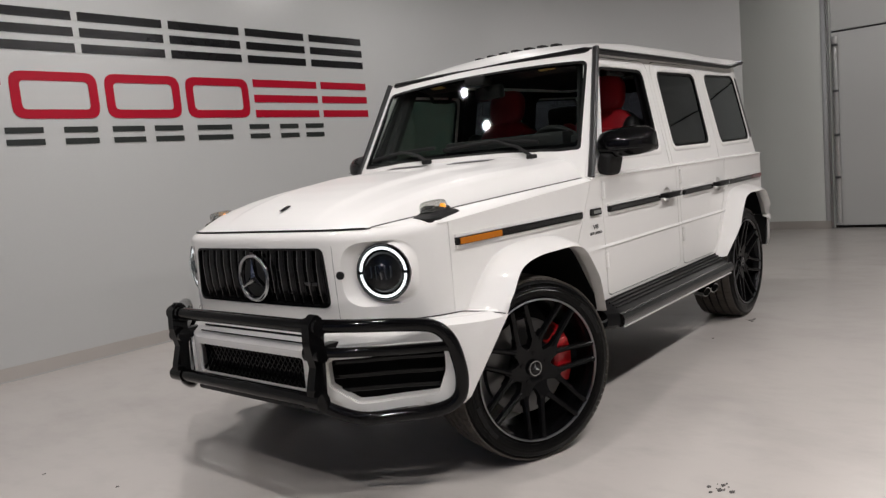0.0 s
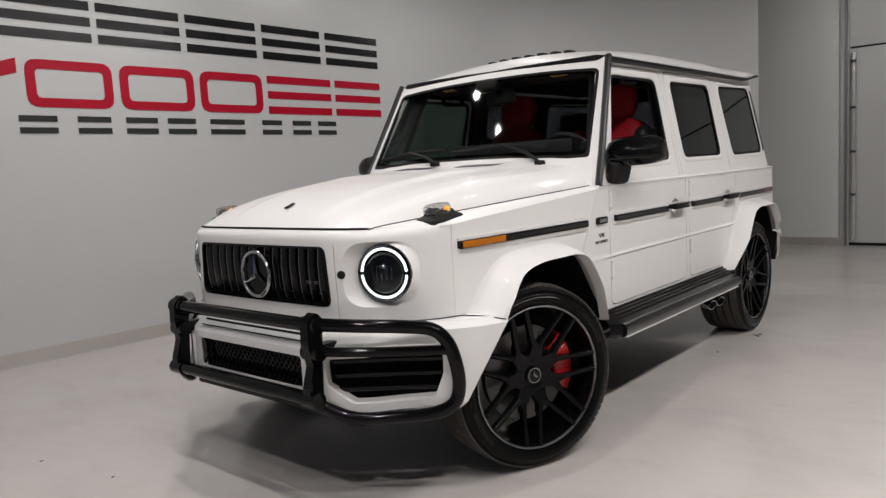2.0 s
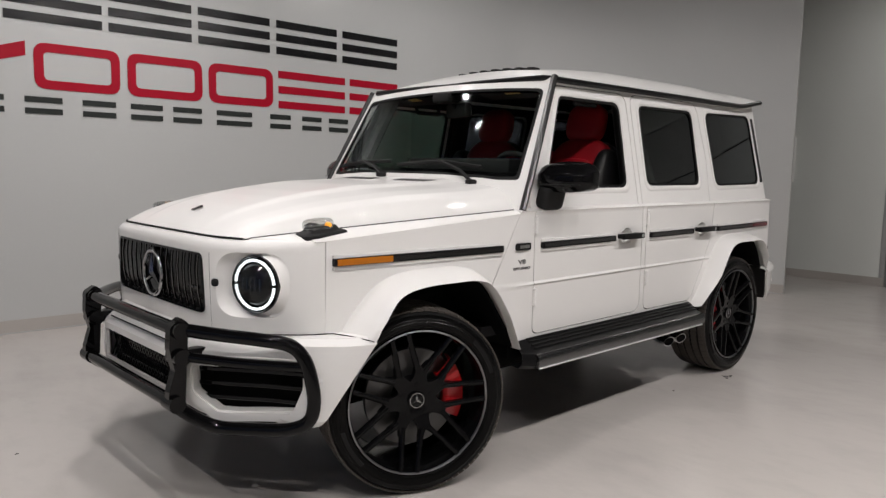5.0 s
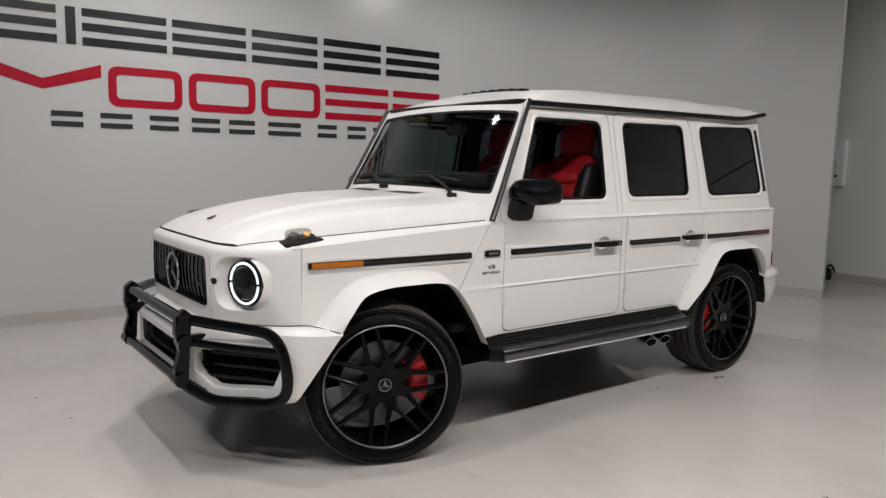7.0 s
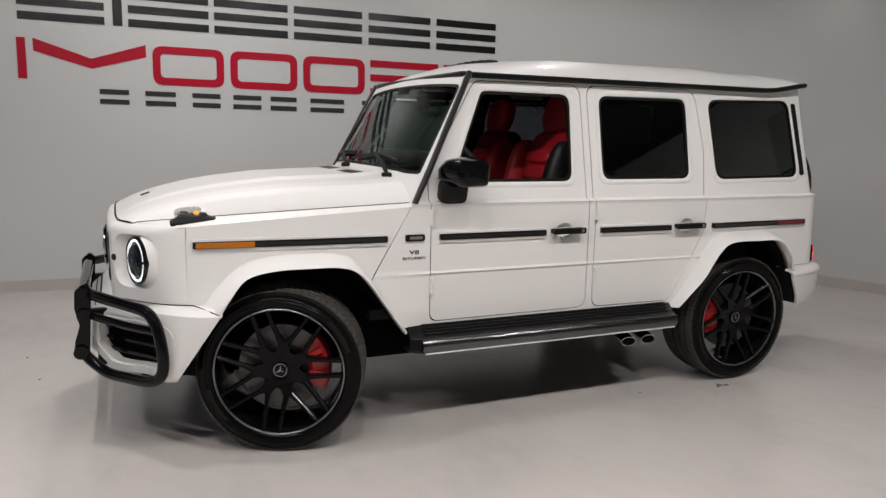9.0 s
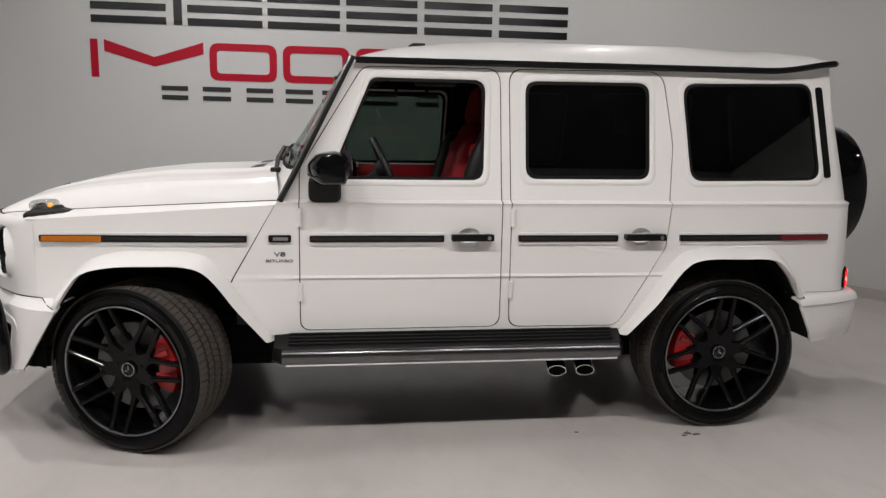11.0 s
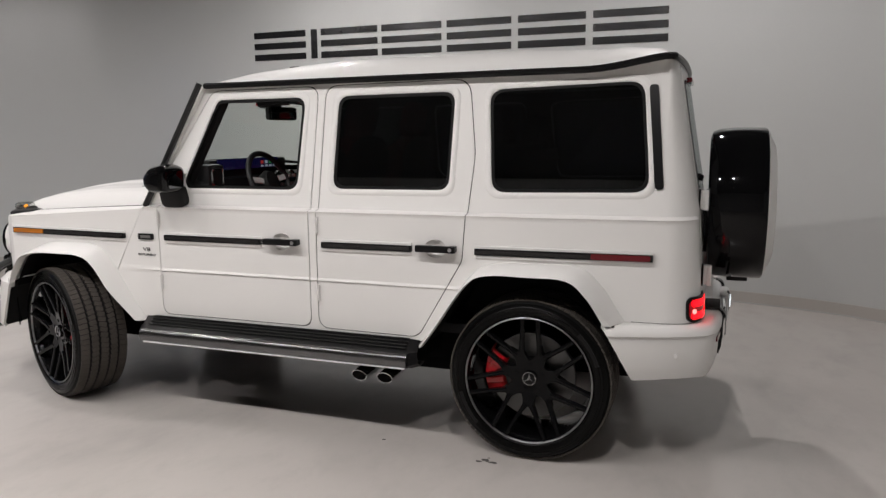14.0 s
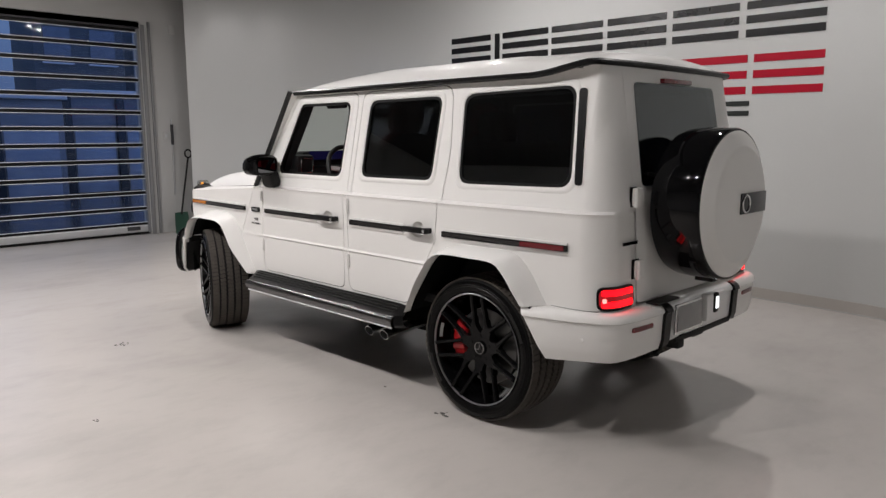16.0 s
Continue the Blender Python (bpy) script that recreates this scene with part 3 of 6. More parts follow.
def night_outside():
    """The dim blue street beyond the glazed gate, its dusk light painted as glow far behind the panes."""
    m = bpy.data.materials.new("dusk_glow")
    m.use_nodes = True
    nt = m.node_tree
    nt.nodes.remove(nt.nodes["Principled BSDF"])
    # Emission rises with height and noise, standing in for the dusk light outside.
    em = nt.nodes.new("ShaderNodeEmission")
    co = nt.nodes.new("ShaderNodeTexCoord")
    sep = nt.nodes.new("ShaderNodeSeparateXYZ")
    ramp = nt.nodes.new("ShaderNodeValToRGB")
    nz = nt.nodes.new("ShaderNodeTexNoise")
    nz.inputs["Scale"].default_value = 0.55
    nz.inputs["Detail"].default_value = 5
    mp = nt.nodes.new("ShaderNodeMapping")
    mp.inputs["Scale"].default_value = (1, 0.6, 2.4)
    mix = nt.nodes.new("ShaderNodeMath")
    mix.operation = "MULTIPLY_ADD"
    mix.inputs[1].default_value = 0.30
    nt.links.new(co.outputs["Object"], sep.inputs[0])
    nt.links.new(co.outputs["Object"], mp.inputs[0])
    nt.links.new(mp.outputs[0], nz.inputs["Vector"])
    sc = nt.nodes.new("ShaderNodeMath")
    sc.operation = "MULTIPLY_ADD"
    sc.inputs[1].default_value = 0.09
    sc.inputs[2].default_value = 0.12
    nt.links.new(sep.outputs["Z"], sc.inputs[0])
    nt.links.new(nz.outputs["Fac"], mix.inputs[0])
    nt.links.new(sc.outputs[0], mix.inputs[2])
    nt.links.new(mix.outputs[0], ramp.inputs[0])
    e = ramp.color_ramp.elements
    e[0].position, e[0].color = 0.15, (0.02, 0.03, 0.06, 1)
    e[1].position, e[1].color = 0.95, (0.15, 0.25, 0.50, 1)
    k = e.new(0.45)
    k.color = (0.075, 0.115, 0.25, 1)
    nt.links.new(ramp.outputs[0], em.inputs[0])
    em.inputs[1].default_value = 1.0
    nt.links.new(em.outputs[0], nt.nodes["Material Output"].inputs["Surface"])
    setting("backdrop", boxed((-20, 6, 4), (0.1, 50, 18)), m, "glowing backdrop painted with dim blue dusk light", "backdrop")
    setting("ground", boxed((-13, 6, -0.12), (13.8, 50, 0.2)), material("wet_asphalt", (0.05, 0.05, 0.055), 0.2, var=0.3, scale=0.5, fine=0.2, fine_scale=30), "dark wet asphalt outside the gate", "ground")


FAR_DOOR = material("far_roller_door", (0.34, 0.36, 0.42), 0.35, var=0.3, scale=1.6, fine=0.1, fine_scale=9)


def far_building(x, y0, y1, h, base, floors, bays=0):
    b = empty("far_building", "grey flat-roofed building across the dusk street", "building", at=(x, (y0 + y1) / 2, 0))
    w = y1 - y0
    m = material("far_wall", base, 0.8, var=0.25, scale=0.9, fine=0.1, fine_scale=6)
    part("wall", boxed((-1.0, 0, h / 2), (2.0, w, h), 0.02), m, b)
    part("roof", boxed((-1.0, 0, h + 0.08), (2.2, w + 0.2, 0.16), 0.02), ALU, b)
    pane = material("far_pane", (0.16, 0.17, 0.20), 0.25, var=0.3)
    for i in range(bays):
        c = (i + 0.5) * w / bays - w / 2
        part("roller_door", boxed((0.012, c, 0.85), (0.06, w / bays - 0.34, 1.70), 0.01), FAR_DOOR, b)
        part("pilaster", boxed((0.05, c - w / bays / 2, h / 2), (0.14, 0.22, h), 0.01), STEEL_DARK, b)
    n = max(1, int(w / 1.1))
    for z in floors:
        for i in range(n):
            win = part("window", boxed((0.01, (i + 0.5) * w / n - w / 2, z), (0.05, 0.72, 0.95), 0.01), pane, b)
            part("sill", boxed((0.03, (i + 0.5) * w / n - w / 2, z - 0.52), (0.10, 0.84, 0.05), 0.01), ALU, win)
    return b


night_outside()
far_building(-17.5, 3.15, 5.65, 9.0, (0.10, 0.105, 0.11), (4.1, 5.9, 7.7))
far_building(-15.2, -5.0, 3.05, 2.45, (0.24, 0.24, 0.26), (), 5)
far_building(-15.6, 3.25, 13.0, 2.60, (0.22, 0.225, 0.245), (), 7)
far_building(-18.5, 6.35, 12.0, 8.0, (0.28, 0.29, 0.32), (4.0, 5.8))


def floor_marks():
    """Small dried dirt crumbs left on the floor."""
    rng = random.Random(4)
    for x, y, r in ((2.70, -0.945, 0.05), (1.42, -2.35, 0.022), (0.03, -1.65, 0.060), (-1.29, 1.13, 0.006), (-1.18, 0.63, 0.005), (2.13, -0.88, 0.006)):
        bm = bmesh.new()
        for _ in range(6 + int(r * 160)):
            a, d = rng.uniform(0, 6.28), r * rng.random() ** 0.7
            s = rng.uniform(0.002, 0.004 + 0.16 * min(r, 0.05))
            bmesh.ops.create_icosphere(bm, subdivisions=1, radius=1, matrix=Matrix.Translation((x + 1.2 * d * math.cos(a), y + 0.8 * d * math.sin(a), 0.0008)) @ Matrix.Diagonal((s * 1.3, s, 0.0022, 1)))
        tagged(part("dirt_mark", bm, STAIN), "small dark dried dirt crumbs on the floor", "dirt", kind="stuff")


floor_marks()


# ---- the car: front axle at x 0, nose towards -x, standing on z 0 ----
car = empty("off_road_car", "white boxy four-door off-road car with black bull bar", "car")
XR, XZ = [0.6, 0.9, 1.2, 1.9], [3.645, 3.633, 3.615, 3.495]


def half_width(x, z):
    low = 0.857
    low -= 0.049 * max(0.0, min(1.0, (0.55 - x) / 0.98)) ** 1.4
    low -= 0.030 * max(0.0, min(1.0, (x - 2.6) / 0.87)) ** 1.6
    if z < 0.62:
        low -= 0.05 * (0.62 - z)
    low += 0.0085 * max(0.0, 1 - abs(z - 0.812) / 0.012) * min(1.0, max(0.0, (x - 0.45) / 0.15)) * min(1.0, max(0.0, (2.62 - x) / 0.08))
    if z <= 1.155:
        return low
    high = low - 0.036 - 0.20 * (z - 1.19)
    if z >= 1.180:
        return high
    if z <= 1.168:
        return low + 0.008 * (z - 1.155) / 0.013
    t = (z - 1.168) / 0.012
    return (low + 0.008) * (1 - t) + high * t


ARC0, ARC_R = 3.47, 0.15
ARC1 = ARC0 + ARC_R * math.pi / 2


def flank(side, out=0.0):
    """The body's side as a surface: u runs along it and round the rear corner, v is the height."""
    def fn(u, v):
        if u <= ARC0:
            return (u, side * (half_width(u, v) + out), v)
        deep = interp(v, XR, XZ) - ARC0
        w = half_width(ARC0, v)
        a = min(u - ARC0, ARC1 - ARC0) / ARC_R
        x = ARC0 + (deep + out) * math.sin(a)
        y = w - ARC_R + (ARC_R + out) * math.cos(a)
        if u > ARC1:
            y -= u - ARC1
        return (x, side * y, v)
    return fn


VCUTS = [0.56, 0.62, 0.635, 0.788, 0.800, 0.812, 0.824, 0.836, 1.143, 1.155, 1.168, 1.180, 1.202]
UCUTS = [-0.2, 0.1, 0.35, 0.55, 2.6, 2.9, 3.15, 3.35] + [ARC0 + k * 0.0295 for k in range(9)]
WIN_F = rounded([(0.928, 1.274), (0.905, 1.315), (1.090, 1.752), (1.643, 1.752), (1.626, 1.274)], [0.03, 0.05, 0.05, 0.06, 0.06])
WIN_R = rounded([(1.836, 1.282), (1.840, 1.753), (2.476, 1.758), (2.468, 1.284)], 0.06)
WIN_Q = rounded([(2.686, 1.278), (2.650, 1.760), (3.362, 1.779), (3.406, 1.286)], 0.07)
DOOR_F = rounded([(0.755, 0.560), (0.755, 1.315), (1.052, 1.801), (1.713, 1.806), (1.713, 0.562)], [0.05, 0.10, 0.08, 0.07, 0.06])
DOOR_R = rounded([(1.763, 0.560), (1.763, 1.806), (2.545, 1.814), (2.592, 1.45), (2.569, 1.17), (2.55, 0.95), (2.318, 0.556)], [0.06, 0.07, 0.09, 0.4, 0.5, 0.10, 0.08])
SIDE = [(0.648, 1.163), (0.672, 1.20), (1.0, 1.83), (1.5, 1.838), (3.20, 1.842), (3.36, 1.860), (3.46, 1.874), (3.83, 1.876), (3.845, 0.70), (3.24, 0.705), (3.20, 0.79), (3.095, 0.91), (2.68, 0.915), (2.60, 0.87), (2.36, 0.535), (0.60, 0.535), (0.430, 0.772), (0.455, 0.822)]
FENDER = [(-0.43, 0.72), (-0.425, 1.082), (-0.1, 1.106), (0.30, 1.134), (0.642, 1.157), (0.449, 0.824), (0.427, 0.780), (0.35, 0.845), (0.29, 0.900), (-0.03, 0.905), (-0.2, 0.885), (-0.31, 0.72)]


def side_panels(side):
    hint = (0, side, 0)
    fn = flank(side)
    part("body_side", sheet(SIDE, fn, [grown(DOOR_F, 0.005), grown(DOOR_R, 0.005), WIN_Q], UCUTS, VCUTS, 0.02, hint), PAINT, car)
    part("front_fender", sheet(FENDER, fn, [], UCUTS, VCUTS, 0.012, hint), PAINT, car)
    inner = flank(side, -0.030)
    part("inner_frame", sheet(grown(SIDE, -0.02), inner, [grown(w, 0.012) for w in (WIN_F, WIN_R, WIN_Q)], UCUTS, VCUTS, 0.02, hint), CAVITY, car)
    for nm, outline, win, pane, handle_x in (("front_door", DOOR_F, WIN_F, None if side < 0 else GLASS_TINT, 1.567), ("rear_door", DOOR_R, WIN_R, GLASS_DARK, 2.430)):
        dent = [(handle_x - 0.012 + 0.056 * math.cos(a), 1.004 + 0.046 * math.sin(a)) for a in np.linspace(0, 2 * math.pi, 28, endpoint=False)]
        door = part(nm, sheet(outline, fn, [win, dent], UCUTS, VCUTS, 0.02, hint), PAINT, car, "" if pane else "white front door with its window rolled down")
        part("door_seal", sheet(grown(outline, 0.007), flank(side, -0.006), [grown(outline, -0.004)], UCUTS, VCUTS, 0.003, hint), RUBBER, door, "black rubber door seal")
        glazing(door, win, pane, side)
        # pull handle over a round dish
        y = side * (half_width(handle_x, 1.0) + 0.001)
        dish = lathe([(0.0001, -0.024), (0.030, -0.022), (0.048, -0.012), (0.055, -0.002), (0.0565, 0.0005), (0.058, -0.001)], 28, Matrix.Translation((handle_x - 0.012, y, 1.004)) @ Matrix.Diagonal((1, side, 0.82, 1)))
        part("handle_dish", dish, PAINT, door)
        h = boxed((handle_x, y + side * 0.036, 1.007), (0.206, 0.026, 0.034), 0.008)
        part("handle", h, BLACK_TRIM, door, "satin black pull handle")
        part("handle_foot", boxed((handle_x - 0.088, y + side * 0.014, 1.007), (0.026, 0.030, 0.026), 0.004), BLACK_TRIM, door)
        part("handle_foot", boxed((handle_x + 0.080, y + side * 0.014, 1.007), (0.036, 0.030, 0.030), 0.004), BLACK_TRIM, door)
        part("lock_button", lathe([(0.0001, 0.0), (0.010, 0.0), (0.011, -0.004)], 16, Matrix.Translation((handle_x + 0.078, y + side * 0.0505, 1.007)) @ Matrix.Diagonal((1, side, 1, 1))), CHROME, door)
        hx = 0.756 if nm == "front_door" else 1.765
        for z in (1.10, 0.746):
            hy = side * (half_width(hx, z) + 0.008)
            part("hinge", tube([(hx, hy, z - 0.042), (hx, hy, z + 0.042)], circle(0.011, 10), up=(1, 0, 0)), PAINT, door)
    quarter = sheet(grown(WIN_Q, -0.004), flank(side, -0.004), [], UCUTS, VCUTS, 0.005, hint)
    part("rear_side_window", quarter, GLASS_DARK, car, "dark privacy glass")
    part("window_seal", sheet(WIN_Q, flank(side, 0.0015), [grown(WIN_Q, -0.014)], UCUTS, VCUTS, 0.006, hint), RUBBER, car)
    window_bevel(WIN_Q, side, car)
    # slim black vent in the rear pillar
    vent = rounded([(3.428, 1.300), (3.383, 1.762), (3.424, 1.762), (3.466, 1.300)], 0.018)
    part("pillar_vent", sheet(vent, flank(side, 0.008), [], UCUTS, [1.4, 1.5, 1.6, 1.7], 0.016, hint), BLACK_TRIM, car)
    # rubbing strips in pieces along the flank
    for u0, u1, glow in ((-0.40, 0.515, "amber"), (0.800, 1.432, ""), (1.796, 2.296, ""), (2.620, 3.435, "red")):
        strip = part("side_moulding", sheet(rounded([(u0, 0.984), (u1, 0.984), (u1, 1.015), (u0, 1.015)], 0.005, 2), flank(side, 0.016), [], UCUTS, [], 0.020, hint), BLACK_TRIM, car)
        part("moulding_inlay", sheet(rounded([(u0 + 0.008, 0.991), (u1 - 0.008, 0.991), (u1 - 0.008, 1.008), (u0 + 0.008, 1.008)], 0.004, 2), flank(side, 0.019), [], UCUTS, [], 0.004, hint), INLAY, strip)
        part("moulding_lip", sheet([(u0, 1.0155), (u1, 1.0155), (u1, 1.027), (u0, 1.027)], flank(side, 0.010), [], UCUTS, [], 0.010, hint), PAINT, strip)
        part("moulding_lip", sheet([(u0, 0.971), (u1, 0.971), (u1, 0.9835), (u0, 0.9835)], flank(side, 0.010), [], UCUTS, [], 0.010, hint), PAINT, strip)
        if glow == "amber":
            part("side_marker", sheet(rounded([(u0 + 0.012, 0.987), (-0.128, 0.987), (-0.128, 1.012), (u0 + 0.012, 1.012)], 0.005, 2), flank(side, 0.0215), [], UCUTS, [], 0.006, hint), AMBER, strip, "amber side marker lens")
        if glow == "red":
            part("side_reflector", sheet(rounded([(3.165, 0.987), (u1 - 0.012, 0.987), (u1 - 0.012, 1.012), (3.165, 1.012)], 0.005, 2), flank(side, 0.0215), [], UCUTS, [], 0.006, hint), RED_LENS, strip, "red side reflector lens")
    badge = part("badge_vent", sheet(rounded([(0.612, 0.983), (0.716, 0.983), (0.716, 1.017), (0.612, 1.017)], 0.008, 2), flank(side, 0.010), [], [], [], 0.012, hint), BLACK_TRIM, car)
    part("badge_bar", sheet(rounded([(0.632, 0.992), (0.702, 0.992), (0.702, 1.008), (0.632, 1.008)], 0.003, 2), flank(side, 0.013), [], [], [], 0.004, hint), CHROME, badge)
    for body, size, z in (("V8", 0.031, 0.916), ("BITURBO", 0.019, 0.889)):
        cu = bpy.data.curves.new("badge_text", "FONT")
        cu.body, cu.size, cu.extrude, cu.align_x = body, size, 0.0015, "CENTER"
        cu.materials.append(STEP_METAL)
        t = new("badge_text", cu)
        t.parent = car
        t.matrix_basis = pose(0.661, side * (half_width(0.66, z) + 0.002), z, 90, 0, 0 if side < 0 else 180) @ Matrix.Diagonal((1.6, 1, 1, 1))


def window_bevel(win, side, parent):
    """The rounded painted lip that turns in towards the glass."""
    loops = [(grown(win, 0.030), 0.0008), (grown(win, 0.024), 0.0055), (grown(win, 0.012), 0.0065), (grown(win, 0.004), 0.004), (win, -0.004)]
    n = len(win)
    bm = bmesh.new()
    rows = [[bm.verts.new(flank(side, out)(*p)) for p in loop] for loop, out in loops]
    for a, b in zip(rows, rows[1:]):
        for i in range(n):
            bm.faces.new((a[i], a[(i + 1) % n], b[(i + 1) % n], b[i]))
    part("window_lip", backed(bm, 0.0, (0, side, 0)), PAINT, parent, angle=40)


def glazing(door, win, pane, side):
    hint = (0, side, 0)
    window_bevel(win, side, door)
    part("window_seal", sheet(win, flank(side, -0.001), [grown(win, -0.015)], UCUTS, VCUTS, 0.014, hint), RUBBER, door, "black rubber seal")
    if pane:
        part("window", sheet(grown(win, -0.014), flank(side, -0.009), [], UCUTS, VCUTS, 0.004, hint), pane, door)


# -- front: fascia, hood, fender tops --
PLAN = [(-0.755, 0.0), (-0.754, 0.25), (-0.745, 0.44), (-0.718, 0.52), (-0.668, 0.60), (-0.592, 0.688), (-0.530, 0.750), (-0.480, 0.784), (-0.430, 0.8070)]


class Plan:
    """A line in plan, mirrored in the car's middle; u is the way along it from the middle."""

    def __init__(self, points, n=6):
        self.p = smooth_path([(x, y, 0) for x, y in points], n)
        d = [0.0]
        for a, b in zip(self.p, self.p[1:]):
            d.append(d[-1] + (b - a).length)
        self.d = d
        self.length = d[-1]

    def at(self, u, inset=0.0):
        s, u = (1 if u >= 0 else -1), min(abs(u), self.length)
        x, y = interp(u, self.d, [p.x for p in self.p]), interp(u, self.d, [p.y for p in self.p])
        e = 0.004
        a, b = max(0, u - e), min(self.length, u + e)
        dx = interp(b, self.d, [p.x for p in self.p]) - interp(a, self.d, [p.x for p in self.p])
        dy = interp(b, self.d, [p.y for p in self.p]) - interp(a, self.d, [p.y for p in self.p])
        k = math.hypot(dx, dy)
        return x + inset * dy / k, s * (y - inset * dx / k)

    def u_of_y(self, y):
        return interp(y, [p.y for p in self.p], self.d)


FRONT = Plan(PLAN)


def rim_inset(u):
    """How far the fascia's rounded top edge turns in, less towards the fender."""
    k = min(1.0, max(0.0, (abs(u) - FRONT.length + 0.30) / 0.30))
    return 0.045 - 0.037 * k * k * (3 - 2 * k)


LAMP_C = Vector((-0.622, 0.632, 0.914))


def fascia():
    top = 1.082

    def fn(u, v):
        inset = 0.0
        z = v
        if v > 1.045:
            a = min(1.0, (v - 1.045) / 0.05) * math.pi / 2
            inset = rim_inset(u) * (1 - math.cos(a))
            z = 1.045 + 0.038 * math.sin(a)
        x, y = FRONT.at(u, inset)
        return (x + 0.05 * max(0.0, 0.82 - z), y, z)

    ln = FRONT.length
    grille = rounded([(-0.448, 0.788), (0.448, 0.788), (0.430, 1.021), (-0.430, 1.021)], 0.035, 5)
    u0 = FRONT.u_of_y(0.628)
    holes = [grille]
    recess = {}
    for s in (-1, 1):
        pts = rounded([(s * u0 - 0.150, 0.785), (s * u0 + 0.150, 0.785), (s * u0 + 0.150, 1.036), (s * u0 - 0.150, 1.036)], 0.10, 8)
        holes.append(pts)
        recess[s] = pts
    cuts = sorted({round(k * u, 4) for k in (-1, 1) for u in list(np.arange(0.1, 0.45, 0.1)) + list(np.arange(0.45, ln, 0.03))} | {0})
    shell = part("front_fascia", sheet([(-ln, 0.70), (ln, 0.70), (ln, 1.095), (-ln, 1.095)], fn, holes, cuts, [0.8, 0.9, 1.0, 1.045, 1.055, 1.065, 1.075, 1.085], 0.012, (-1, 0, 0)), PAINT, car)
    # grille
    g = part("grille", boxed((-0.690, 0, 0.905), (0.02, 0.93, 0.26)), CAVITY, car)
    surround = sheet(grown(grille, 0.002), lambda u, v: (FRONT.at(u, -0.004)[0] + 0.05 * max(0, 0.82 - v), FRONT.at(u)[1], v), [grown(grille, -0.007)], cuts, [], 0.03, (-1, 0, 0))
    part("grille_frame", surround, BLACK_GLOSS, g)
    for i in range(15):
        y = -0.392 + i * 0.056
        x = FRONT.at(FRONT.u_of_y(abs(y)))[0]
        slat = tube([(x + 0.030, y, 0.800), (x + 0.018, y, 0.86), (x + 0.014, y, 0.95), (x + 0.020, y, 1.012)], rect(0.034, 0.011, 0.004), up=(1, 0, 0))
        sl = part("grille_slat", slat, GRILLE, g)
        # Brighter tube down the slat's front draws its thin highlight.
        part("slat_glint", tube([(x + 0.0130, y, 0.800), (x + 0.0010, y, 0.86), (x - 0.0030, y, 0.95), (x + 0.0030, y, 1.012)], circle(0.0022, 6), up=(1, 0, 0)), SLAT_GLINT, sl, "thin bright line in place of the slat's highlight")
    for z in (0.832, 0.878, 0.926, 0.974):
        bar_at = [(FRONT.at(FRONT.u_of_y(abs(k)))[0] + 0.036, k, z) for k in np.linspace(-0.43, 0.43, 19)]
        part("grille_crossbar", tube(bar_at, rect(0.010, 0.007, 0.002)), DARK_CHROME, g)
    part("grille_camera", boxed((-0.752, 0, 1.000), (0.030, 0.030, 0.018), 0.004), DARK_CHROME, g)
    for k in (-1, 1):
        us = [k * FRONT.u_of_y(y) for y in (0.474, 0.478)]
        part("fascia_seam", tube([Vector(fn(us[0], 1.030)), Vector(fn(us[0], 0.96)), Vector(fn(us[1], 0.84)), Vector(fn(us[1], 0.728))], circle(0.0008, 6), up=(1, 0, 0)), RUBBER, shell)
    em = part("emblem_disc", lathe([(0.0001, 0.0), (0.080, 0.002), (0.088, 0.012)], 40, Matrix.Translation((-0.764, 0, 0.898)) @ pose(0, 0, 0, 0, 0, -90)), BLACK_GLOSS, g)
    ringp = [(-0.768, 0.094 * math.cos(a), 0.898 + 0.094 * math.sin(a)) for a in np.linspace(0, 2 * math.pi, 40, endpoint=False)]
    part("emblem_ring", tube(ringp, circle(0.0085, 8), closed=True, up=(1, 0, 0)), EMBLEM, g)
    tri3 = [(-0.772, r * math.sin(a), 0.898 + r * math.cos(a)) for k in range(3) for a, r in ((k * 2 * math.pi / 3, 0.088), (k * 2 * math.pi / 3 + math.pi / 3, 0.016))]
    bm = bmesh.new()
    c = bm.verts.new((-0.783, 0, 0.898))
    vs = [bm.verts.new(p) for p in tri3]
    for a, b in zip(vs, vs[1:] + vs[:1]):
        bm.faces.new((c, a, b))
    part("emblem_centre", backed(bm, 0.006, (-1, 0, 0)), EMBLEM, g, angle=10)
    part("grille_badge", boxed((-0.735, -0.335, 0.878), (0.02, 0.085, 0.016), 0.003), DARK_CHROME, g)
    # round headlamps, each in a scooped recess
    for s in (-1, 1):
        c = Vector((LAMP_C.x, s * LAMP_C.y, LAMP_C.z))
        tilt = Matrix.Translation(c) @ pose(0, 0, 0, 0, 0, -90 - s * 19) @ Matrix.Diagonal((0.93, 0.93, 0.93, 1))
        lamp = part("headlamp", lathe([(0.0001, -0.030), (0.075, -0.026), (0.086, -0.012), (0.088, 0.03), (0.0001, 0.03)], 40, tilt), BLACK_GLOSS, car, "round headlamp with a lit ring")
        n = len(recess[s])
        outer = [Vector(fn(*p)) for p in recess[s]]
        # matching loop on the lamp's rim
        rim = []
        for p in outer:
            q = tilt.inverted() @ p
            a = math.atan2(q.z, q.x)
            rim.append(tilt @ Vector((0.119 * math.cos(a), -0.004, 0.119 * math.sin(a))))
        bm = bmesh.new()
